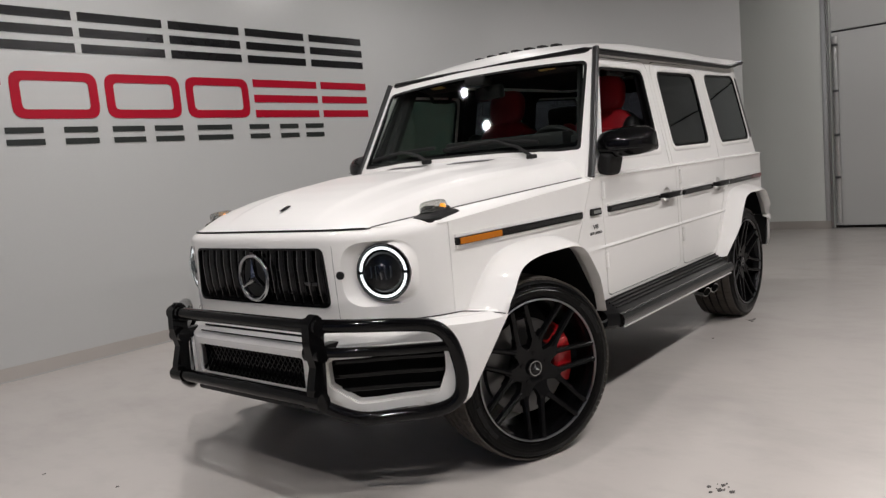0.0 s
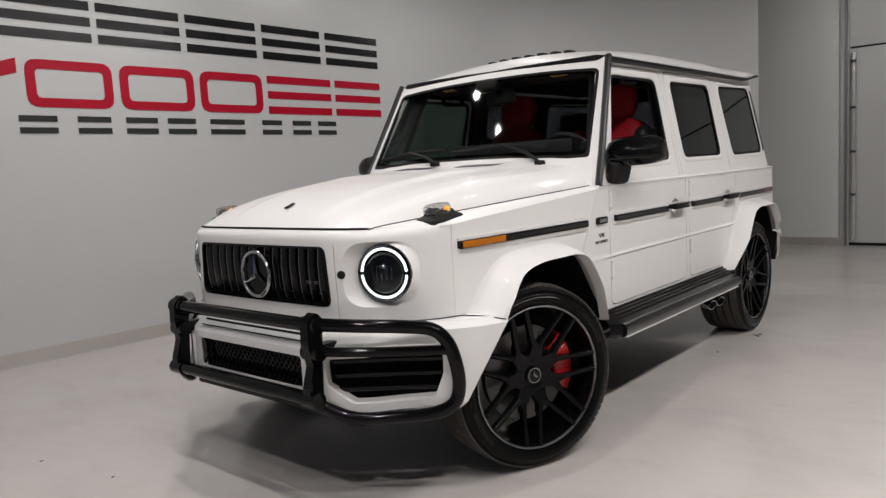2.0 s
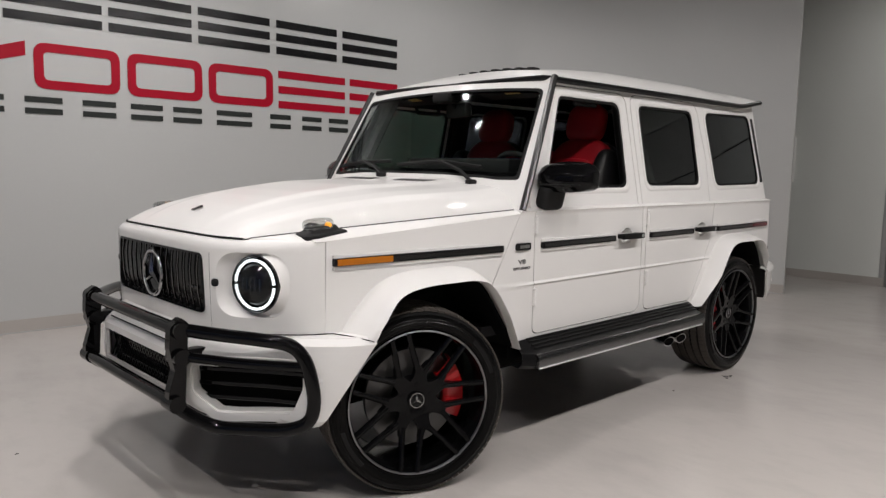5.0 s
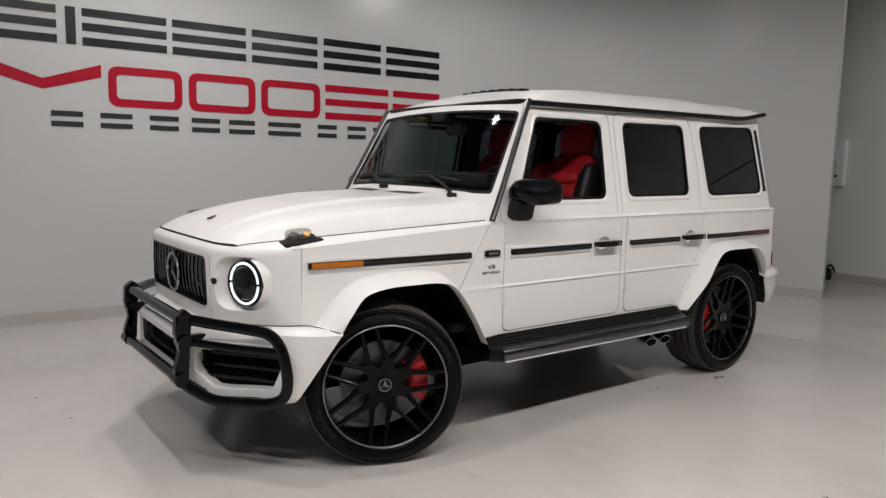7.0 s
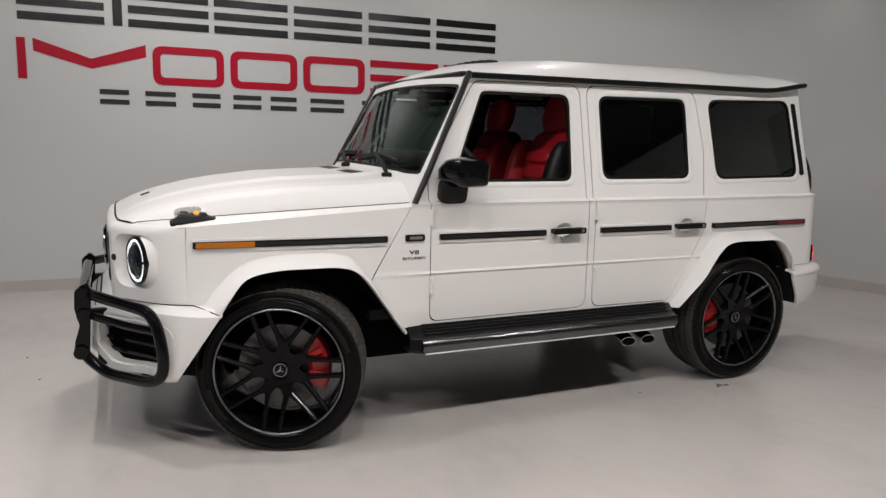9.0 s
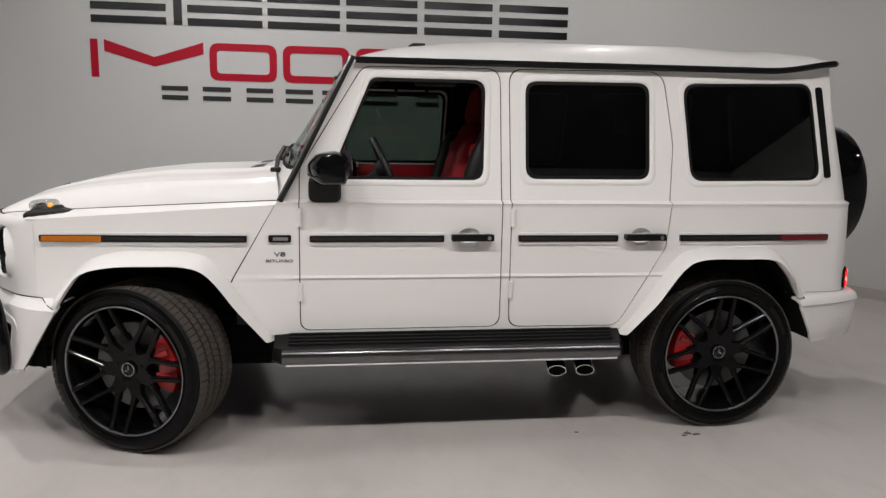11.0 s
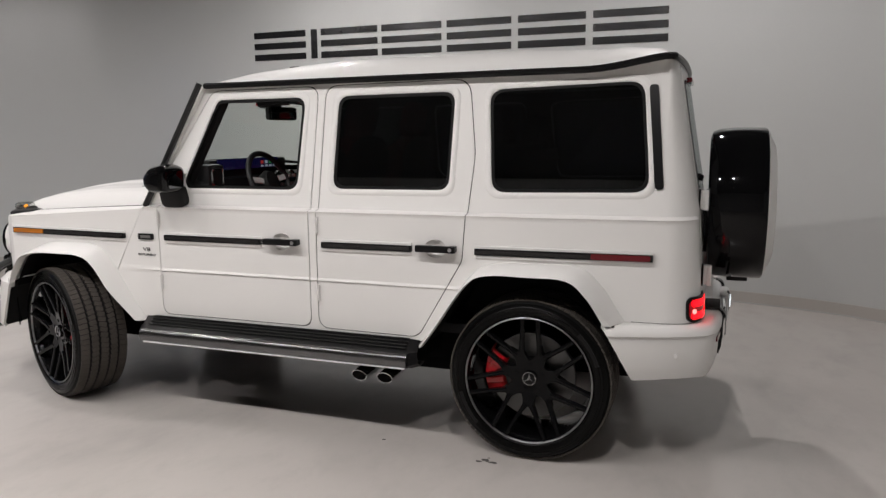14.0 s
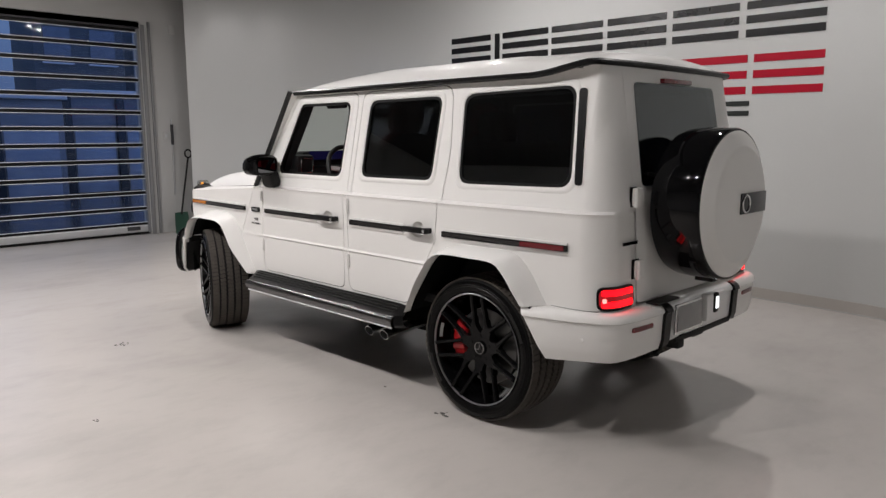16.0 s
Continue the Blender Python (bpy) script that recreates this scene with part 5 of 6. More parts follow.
def front_bumper():
    ln = BUMP_F.length

    def fn(u, v):
        inset, z = 0.0, v
        k = min(1.0, max(0.0, (abs(u) - 0.40) / 0.16))
        side_k = min(1.0, max(0.0, (abs(u) - 0.72) / 0.16))
        deep, turn = 0.10 - 0.04 * k - 0.030 * side_k, 0.634 + 0.018 * k + 0.042 * side_k
        if v > turn:
            t = min(1.0, (v - turn) / (0.742 - turn))
            inset, z = deep * t, turn + (0.720 - turn) * t
        if v < 0.41:
            inset = 0.8 * (0.41 - v)
        x, y = BUMP_F.at(u, inset)
        rear = max(0.0, (abs(u) - 0.80) / (ln - 0.80))
        low = max(0.0, 0.70 - v) * rear
        return (x - 0.62 * low, y - math.copysign(0.27 * low, u), z)
    us = lambda y: BUMP_F.u_of_y(y)  # noqa: E731
    mid = rounded([(-0.365, 0.478), (0.365, 0.478), (0.365, 0.606), (-0.365, 0.606)], 0.02)
    holes = [mid]
    sides = {}
    for s in (-1, 1):
        pts = [(us(0.456), 0.602), (us(0.838), 0.608), (us(0.852), 0.53), (us(0.836), 0.440), (us(0.60), 0.420), (us(0.545), 0.420), (us(0.460), 0.492)]
        pts = rounded([(s * a, b) for a, b in pts], [0.03, 0.035, 0.03, 0.035, 0.01, 0.02, 0.02])
        sides[s] = pts
        holes.append(pts)
    cuts = sorted({round(k * u, 4) for k in (-1, 1) for u in np.arange(0.3, ln, 0.045)} | {0})
    b = part("front_bumper", sheet([(-ln, 0.385), (-us(0.62), 0.385), (-us(0.50), 0.402), (-us(0.42), 0.444), (us(0.42), 0.444), (us(0.50), 0.402), (us(0.62), 0.385), (ln, 0.385), (ln, 0.742), (-ln, 0.742)], fn, holes, cuts, [0.41, 0.44, 0.5, 0.6, 0.634, 0.638, 0.643, 0.648, 0.653, 0.66, 0.665, 0.67, 0.675, 0.68, 0.685, 0.69, 0.694, 0.70, 0.71, 0.72, 0.73], 0.014, (-1, 0, 0)), PAINT, car)
    part("bumper_shelf", grid(lambda u, v: (*BUMP_F.at((2 * u - 1) * ln * 0.985, (0.098 - 0.040 * min(1.0, max(0.0, (abs(2 * u - 1) * ln - 0.40) / 0.16)) - 0.030 * min(1.0, max(0.0, (abs(2 * u - 1) * ln * 0.985 - 0.72) / 0.16))) + 0.14 * v), 0.7195 + 0.003 * v), 80, 3, 0.006, (0, 0, 1)), PAINT, b)
    part("bumper_seam", tube([Vector(fn(u, 0.690)) + Vector((-0.001, 0, 0.001)) for u in np.linspace(-0.37, 0.37, 16)], circle(0.0045, 6)), RUBBER, b)
    part("bumper_seam", tube([Vector(fn(u, 0.664)) + Vector((-0.001, 0, 0.001)) for u in np.linspace(-0.37, 0.37, 16)], circle(0.0028, 6)), RUBBER, b)
    part("intake_backing", grid(lambda u, v: (*BUMP_F.at((2 * u - 1) * us(0.90), 0.075 - 0.03 * (abs(abs(2 * u - 1) * us(0.90) - 0.45) < 0.04)), 0.395 + 0.27 * v), 60, 2, 0.006, (-1, 0, 0)), CAVITY, b)
    for s in (-1, 1):
        frame_out = sheet(offset_loop(sides[s], 0.034), lambda u, v: (BUMP_F.at(u, -0.013)[0], BUMP_F.at(u, -0.013)[1], v), [sides[s]], cuts, [], 0.030, (-1, 0, 0))
        part("intake_frame", frame_out, PAINT, b)
        part("intake_rim", sheet(grown(sides[s], 0.003), lambda u, v: (BUMP_F.at(u, -0.006)[0], BUMP_F.at(u, -0.006)[1], v), [grown(sides[s], -0.006)], cuts, [], 0.05, (-1, 0, 0)), PAINT, b)
        for z, x in ((0.575, 0.0), (0.520, 0.0), (0.465, 0.0)):
            path = [Vector((BUMP_F.at(s * u, 0.035)[0], BUMP_F.at(s * u, 0.035)[1], z)) for u in np.linspace(us(0.468), us(0.845), 12)]
            part("intake_slat", tube(path, rect(0.012, 0.018, 0.003)), BLACK_GLOSS, b)
    # woven mesh of the middle intake
    bm = bmesh.new()
    for i in range(-26, 27):
        for k in (-1, 1):
            y0, y1 = i * 0.030 - k * 0.062, i * 0.030 + k * 0.062
            if max(abs(y0), abs(y1)) < 0.395:
                tube([(-0.812, y0, 0.470), (-0.812, y1, 0.614)], rect(0.006, 0.006, 0.001), up=(1, 0, 0), bm=bm)
    part("intake_mesh", bm, BLACK_GLOSS, b)
    for s in (-1, 1):
        x, y = BUMP_F.at(s * us(0.874), -0.003)
        at = Matrix.Translation((x, y, 0.562)) @ pose(0, 0, 0, 0, 0, 40 if s < 0 else 140)
        part("parking_sensor", lathe([(0.0001, -0.003), (0.012, -0.003), (0.0135, 0.004)], 18, at), PAINT, b)
        part("sensor_gap", lathe([(0.0135, -0.0006), (0.0148, -0.0006), (0.0148, 0.006)], 18, at), SILVER, b)
    for s in (-1, 1):
        seam = [(*FRONT.at(u, -0.003), 0.7245) for u in np.linspace(0.62 * FRONT.length, FRONT.length, 12)]
        seam += [(-0.405, 0.822, 0.7245), (-0.385, 0.860, 0.7225), (-0.362, 0.905, 0.719), (-0.338, 0.938, 0.712), (-0.312, 0.962, 0.704)]
        part("bumper_seam", tube([(x, s * y, z) for x, y, z in seam], circle(0.0024, 6)), RUBBER, b)
    part("skid_plate", boxed((-0.64, 0, 0.405), (0.36, 0.90, 0.06), 0.012), BLACK_PLASTIC, b)


def bull_bar():
    g = part("bull_bar", tube([(-0.868, -0.47, 0.742), (-0.868, 0.47, 0.742)], circle(0.027, 16)), BAR_GLOSS, car, "gloss black tubular bull bar")
    part("bar_tube", tube([(-0.890, -0.47, 0.462), (-0.890, 0.47, 0.462)], circle(0.027, 16)), BAR_GLOSS, g)
    for s in (-1, 1):
        flat = (0.85, -0.53 * s, 0.0)
        loop = [(-0.862, 0.45, 0.742), (-0.768, 0.605, 0.733), (-0.672, 0.745, 0.725), (-0.606, 0.832, 0.712), (-0.574, 0.876, 0.670), (-0.556, 0.898, 0.60), (-0.546, 0.906, 0.50), (-0.560, 0.888, 0.425), (-0.610, 0.822, 0.388), (-0.694, 0.692, 0.374), (-0.775, 0.582, 0.374), (-0.850, 0.500, 0.420), (-0.886, 0.462, 0.462)]
        part("side_hoop", tube(smooth_path([(x, s * y, z) for x, y, z in loop], 5), circle(0.026, 16), up=flat), BAR_GLOSS, g)
        part("bar_tube", tube(smooth_path([(x, s * y, z) for x, y, z in ((-0.865, 0.45, 0.639), (-0.795, 0.56, 0.634), (-0.690, 0.715, 0.630), (-0.572, 0.875, 0.631))], 4), circle(0.0195, 16), up=flat), BAR_GLOSS, g)
        # upright bracket with a raised ear
        y = s * 0.470
        outline = rounded([(-0.905, 0.757), (-0.862, 0.795), (-0.832, 0.765), (-0.842, 0.62), (-0.850, 0.47), (-0.862, 0.428), (-0.916, 0.436), (-0.914, 0.51), (-0.890, 0.59), (-0.910, 0.675)], 0.02, 3)
        part("upright", sheet(outline, lambda u, v: (u, y + 0.021, v), [], thick=0.042, hint=(0, 1, 0)), BAR_GLOSS, g)
        for x, z in ((-0.868, 0.742), (-0.868, 0.639), (-0.890, 0.462)):
            part("clamp", tube([(x, y - 0.042, z), (x, y + 0.042, z)], circle(0.033, 16)), BAR_GLOSS, g)
        part("stay", boxed((-0.815, y, 0.640), (0.10, 0.045, 0.05), 0.006), BLACK_TRIM, g)


def sills():
    for s in (-1, 1):
        prof = [(0.0, 0.540), (0.020, 0.543), (0.090, 0.500), (0.112, 0.492), (0.126, 0.470), (0.120, 0.430), (0.085, 0.410), (0.0, 0.420)]
        xs = [0.615, 0.66, 0.72, 1.0, 1.5, 2.0, 2.25, 2.31, 2.345]

        def at(u, v):
            i = round(u * 8)
            y, z = prof[round(v * 7)]
            shrink = (0.55, 0.9, 1, 1, 1, 1, 1, 0.9, 0.55)[i]
            return (xs[i] + (0.02 if i < 2 else (-0.02 if i > 6 else 0)) * (1 - v), s * (0.842 + y * shrink), 0.48 + (z - 0.48) * (0.8 + 0.2 * shrink))
        b = part("running_board", grid(at, 8, 7, 0.006, (0, s, 0)), BLACK_TRIM, car)
        for k in range(4):
            y = 0.868 + 0.018 * k
            z = 0.5445 - 0.0113 * k
            part("step_rib", tube([(0.70, s * y, z), (2.28, s * y, z)], rect(0.007, 0.009, 0.002)), BLACK_PLASTIC, b)
        part("step_edge", tube([(0.672, s * 0.952, 0.455), (2.300, s * 0.952, 0.455)], [(0.026 * math.cos(a), 0.036 * math.sin(a)) for a in np.linspace(0, 2 * math.pi, 20, endpoint=False)]), STEP_EDGE, b, "polished metal edge")
        part("step_edge", tube([(0.69, s * 0.962, 0.418), (2.29, s * 0.962, 0.418)], rect(0.010, 0.008, 0.003)), SILVER, b)
    for s in (-1, 1):
        for x in (2.022, 2.165):
            path = [(x + 0.015, s * 0.62, 0.376), (x, s * 0.80, 0.356), (x - 0.014, s * 0.900, 0.338)]
            t = part("exhaust_tip", tube(path, circle(0.047, 22, 0.64)), CHROME, car, "chrome exhaust tip")
            d = (Vector(path[2]) - Vector(path[1])).normalized()
            c = Vector(path[2])
            part("tip_bore", tube([c - d * 0.01, c + d * 0.0015], circle(0.0425, 22, 0.60)), CAVITY, t)


SPARE_Y = -0.10
BUMP_R = Plan([(3.738, 0.0), (3.738, 0.30), (3.734, 0.55), (3.722, 0.68), (3.700, 0.768), (3.688, 0.790), (3.668, 0.807), (3.60, 0.844), (3.52, 0.880), (3.43, 0.908), (3.33, 0.934), (3.235, 0.955)])


def rear_end():
    rear_x = lambda z: interp(z, XR, XZ)  # noqa: E731
    on = lambda out: (lambda u, v: (rear_x(v) + out + 0.012 * (1 - (u / 0.55) ** 2), u, v))  # noqa: E731
    outline = rounded([(-0.532, 0.715), (0.532, 0.715), (0.515, 1.868), (-0.515, 1.868)], 0.03)
    win = rounded([(-0.455, 1.290), (0.455, 1.290), (0.425, 1.792), (-0.425, 1.792)], 0.03)
    ucuts = [-0.4, -0.2, 0, 0.2, 0.4]
    vcuts = [0.9, 1.2, 1.155, 1.168, 1.180]
    d = part("tailgate", sheet(outline, on(0.0), [win], ucuts, vcuts, 0.02, (1, 0, 0)), PAINT, car)
    part("rear_window", sheet(grown(win, 0.004), on(0.004), [], ucuts, [1.5], 0.004, (1, 0, 0)), GLASS_DARK, d, "dark privacy glass")
    part("inner_panel", sheet(grown(outline, 0.015), on(-0.035), [grown(win, -0.02)], ucuts, vcuts, 0.01, (1, 0, 0)), CAVITY, d)
    part("brake_light", boxed((rear_x(1.812) + 0.022, -0.02, 1.812), (0.03, 0.30, 0.026), 0.008), RED_LENS, d, "red high-level brake lamp")
    for z in (1.240, 0.890):
        x = rear_x(z)
        part("hinge_gasket", boxed((x + 0.004, -0.550, z), (0.008, 0.056, 0.098), 0.003), RUBBER, d)
        part("hinge", boxed((x + 0.026, -0.545, z), (0.036, 0.050, 0.090), 0.008), PAINT, d)
        part("hinge_pin", tube([(x + 0.034, -0.572, z - 0.046), (x + 0.034, -0.572, z + 0.046)], circle(0.011, 10), up=(1, 0, 0)), PAINT, d)
    part("badge_bar", boxed((rear_x(1.02) + 0.012, -0.605, 1.022), (0.006, 0.13, 0.016), 0.002), DARK_CHROME, d)
    part("wiper", tube([(3.60, -0.06, 1.30), (3.615, -0.25, 1.33), (3.60, -0.40, 1.345)], rect(0.014, 0.02, 0.003)), BLACK_PLASTIC, d)
    # tail lamps wrap the corner
    for s in (-1, 1):
        o = rounded([(3.574, 0.712), (3.574, 0.826), (3.808, 0.826), (3.808, 0.712)], 0.035)
        lamp = part("tail_lamp", sheet(o, flank(s, 0.010), [], UCUTS + [3.75, 3.8], [0.77], 0.02, (1, s, 0)), BLACK_GLOSS, car, "tail lamp with lit red bars")
        part("lamp_lens", sheet(grown(o, -0.010), flank(s, 0.013), [], UCUTS + [3.75, 3.8], [0.77], 0.006, (1, s, 0)), RED_GLOW, lamp)
        for z0, z1 in ((0.728, 0.756), (0.784, 0.811)):
            part("light_bar", sheet(rounded([(3.595, z0), (3.595, z1), (3.791, z1), (3.791, z0)], 0.006, 2), flank(s, 0.0155), [], UCUTS + [3.75, 3.8], [], 0.004, (1, s, 0)), RED_LIT, lamp, "lit red bar")
        part("lamp_core", sheet(rounded([(3.598, 0.750), (3.598, 0.772), (3.616, 0.772), (3.616, 0.750)], 0.008, 3), flank(s, 0.017), [], UCUTS, [], 0.004, (1, s, 0)), RED_CORE, lamp, "brightly lit spot")
    # bumper
    ln = BUMP_R.length

    def fn(u, v):
        inset, z = 0.0, v
        if v > 0.662:
            a = min(1.0, (v - 0.662) / 0.048) * math.pi / 2
            inset, z = 0.05 * (1 - math.cos(a)), 0.662 + 0.042 * math.sin(a)
        elif v < 0.656:
            inset = 0.009 + 0.05 * (0.656 - v) + 0.25 * max(0.0, 0.52 - v)
        x, y = BUMP_R.at(u, -inset)
        k = max(0.0, (abs(u) - 1.0) / (ln - 1.0))
        return (x + 0.55 * k * max(0.0, 0.70 - v), y - math.copysign(0.10 * k * max(0.0, 0.70 - v), u), z)
    cuts = sorted({round(k * u, 4) for k in (-1, 1) for u in np.arange(0.1, ln, 0.06)} | {0})
    vc = [0.5, 0.52, 0.6, 0.652, 0.6559, 0.662, 0.672, 0.682, 0.692, 0.702]
    b = part("rear_bumper", sheet([(-0.36, 0.50), (0.36, 0.50), (0.36, 0.712), (-0.36, 0.712)], fn, [], cuts, vc, 0.014, (1, 0, 0)), SILVER, car, "white bumper with a silver middle")
    for s in (-1, 1):
        o = [(s * 0.42, 0.475), (s * ln, 0.455), (s * ln, 0.712), (s * 0.42, 0.712)]
        part("bumper_corner", sheet(o, fn, [], cuts, vc, 0.014, (1, s, 0)), PAINT, b)
        st = [(s * 0.36, 0.49), (s * 0.42, 0.48), (s * 0.42, 0.711), (s * 0.36, 0.711)]
        part("bumper_guard", sheet(st, lambda u, v: (fn(u, v)[0] + 0.016, fn(u, v)[1], fn(u, v)[2]), [], cuts, vc, 0.03, (1, 0, 0)), BLACK_TRIM, b, "black guard strip")
        e = BUMP_R.u_of_y(0.60)
        part("reflector", sheet(rounded([(s * (e - 0.085), 0.606), (s * (e + 0.085), 0.606), (s * (e + 0.085), 0.630), (s * (e - 0.085), 0.630)], 0.008, 2), lambda u, v: (BUMP_R.at(u, -0.006)[0], BUMP_R.at(u, -0.006)[1], v), [], cuts, [], 0.008, (1, 0, 0)), RED_LENS, b, "red reflector strip")
        x, y = BUMP_R.at(s * BUMP_R.u_of_y(0.868), -0.0115)
        part("parking_sensor", lathe([(0.0001, -0.0008), (0.009, -0.0008), (0.011, 0.004)], 18, Matrix.Translation((x, y, 0.572)) @ pose(0, 0, 0, 0, 0, 0 if s < 0 else 180)), PAINT, b)
    part("bumper_shelf", grid(lambda u, v: (*BUMP_R.at((2 * u - 1) * ln * 0.94, -0.048 - 0.10 * v), 0.7025 + 0.003 * v), 60, 3, 0.006, (0, 0, 1)), PAINT, b)
    for s in (-1, 1):
        seam = []
        seam += [Vector(flank(s, 0.001)(u, 0.7075)) for u in np.linspace(3.345, ARC1 + 0.12, 16)]
        part("bumper_seam", tube(seam, circle(0.0009, 6)), RUBBER, b)
    part("plate_recess", boxed((3.745, -0.185, 0.610), (0.014, 0.29, 0.155), 0.004), CHROME, b)
    part("number_plate", boxed((3.7545, -0.185, 0.612), (0.006, 0.262, 0.128), 0.002), PLATE, b, "dark blank number plate")
    part("lamp_pod", boxed((3.746, 0.10, 0.620), (0.050, 0.24, 0.150), 0.018), SILVER, b)
    part("reverse_lamp", boxed((3.767, 0.075, 0.640), (0.022, 0.062, 0.110), 0.016), BLACK_GLOSS, b)
    part("reverse_lens", boxed((3.7785, 0.075, 0.642), (0.006, 0.030, 0.065), 0.003), WHITE_LIT, b, "lit white lamp")
    part("tow_hook", tube(smooth_path([(3.60, -0.40, 0.455), (3.66, -0.41, 0.437), (3.685, -0.385, 0.430), (3.66, -0.36, 0.437), (3.60, -0.37, 0.455)], 4), circle(0.009, 8)), BLACK_PLASTIC, b)
    part("towing_bracket", boxed((3.68, -0.20, 0.475), (0.08, 0.07, 0.085), 0.008), BLACK_PLASTIC, b)
    part("bumper_underside", boxed((3.66, 0.05, 0.488), (0.13, 0.64, 0.030), 0.008), BLACK_PLASTIC, b)
    part("hitch_block", boxed((3.66, 0.02, 0.50), (0.10, 0.12, 0.09), 0.01), BLACK_PLASTIC, b)
    part("step_ribs", boxed((3.690, -0.36, 0.712), (0.07, 0.22, 0.010), 0.003), BLACK_PLASTIC, b)

    # spare wheel in its cover
    c = Matrix.Translation((3.702, SPARE_Y, 1.191)) @ pose(0, 0, 0, 0, 0, 90)
    sp = part("spare_wheel", lathe([(0.0001, 0.055), (0.34, 0.055), (0.364, 0.045), (0.377, 0.01), (0.382, -0.06), (0.382, -0.14), (0.380, -0.200), (0.375, -0.209), (0.367, -0.210), (0.0001, -0.208)], 72, c), BLACK_GLOSS, car, "spare wheel in a gloss black cover")
    part("cover_disc", lathe([(0.365, -0.205), (0.366, -0.2115), (0.361, -0.216), (0.294, -0.247), (0.286, -0.249), (0.0001, -0.252)], 72, c), PAINT, sp, "white cover disc", angle=9)
    part("cover_plate", boxed((3.955, SPARE_Y + 0.13, 1.197), (0.012, 0.30, 0.105), 0.004), DARK_CHROME, sp, "dark badge plate")
    part("plate_ring", tube([(3.963, SPARE_Y + 0.032 + 0.042 * math.cos(a), 1.197 + 0.042 * math.sin(a)) for a in np.linspace(0, 2 * math.pi, 28, endpoint=False)], circle(0.005, 6), closed=True, up=(1, 0, 0)), CHROME, sp)
    part("cover_latch", boxed((3.80, SPARE_Y - 0.02, 0.806), (0.10, 0.06, 0.024), 0.006), BLACK_PLASTIC, sp)
    part("spare_bracket", boxed((3.66, SPARE_Y, 1.10), (0.08, 0.30, 0.30), 0.02), BLACK_PLASTIC, sp)


def mirrors():
    for s in (-1, 1):
        def section(k):
            """Outline of the housing in x and z, k times its full size."""
            pts = rounded([(0.066, -0.058), (0.076, 0.074), (0.030, 0.094), (-0.045, 0.080), (-0.090, 0.030), (-0.088, -0.022), (-0.050, -0.060)], [0.018, 0.030, 0.05, 0.05, 0.05, 0.04, 0.03], 4)
            return [(0.0 + (x - 0.0) * k, 0.008 + (z - 0.008) * k) for x, z in pts]

        ys = ((-0.130, 0.40), (-0.127, 0.60), (-0.118, 0.76), (-0.095, 0.90), (-0.06, 0.97), (-0.01, 1.0), (0.04, 0.985), (0.08, 0.92), (0.108, 0.81), (0.127, 0.64), (0.135, 0.42))
        bm = bmesh.new()
        rings = [[bm.verts.new((0.893 + x + 0.22 * y, s * (0.942 + y), 1.318 + z)) for x, z in section(k)] for y, k in ys]
        n = len(rings[0])
        for a, b in zip(rings, rings[1:]):
            for i in range(n):
                bm.faces.new((a[i], a[(i + 1) % n], b[(i + 1) % n], b[i]))
        bm.faces.new(rings[0])
        bm.faces.new(rings[-1][::-1])
        bmesh.ops.recalc_face_normals(bm, faces=bm.faces[:])
        m = part("door_mirror", bm, BAR_GLOSS, car, "gloss black door mirror", angle=50)
        glass_at = rounded([(-0.085, -0.036), (0.072, -0.036), (0.078, 0.046), (-0.082, 0.058)], 0.024, 4)
        part("mirror_glass", sheet(glass_at, lambda u, v: (0.893 + 0.0725 + 0.075 * v + 0.22 * u, s * (0.942 + u), 1.318 + v), [], thick=0.006, hint=(1, 0, 0)), MIRROR, m, "mirror glass")
        part("mirror_seam", tube([(0.893 + x * 1.002 + 0.22 * y, s * (0.942 + y), 1.318 - 0.020) for y, x in ((-0.11, -0.076), (-0.06, -0.084), (0.0, -0.0885), (0.06, -0.0865), (0.105, -0.078))], circle(0.0022, 6)), BLACK_PLASTIC, m)
        part("mirror_arm", pillow((0, 0, 0), (0.150, 0.080, 0.120), Matrix.Translation((0.872, s * 0.852, 1.232)) @ pose(0, 0, 0, s * -14, 0, 0), 5.0), BLACK_PLASTIC, m)


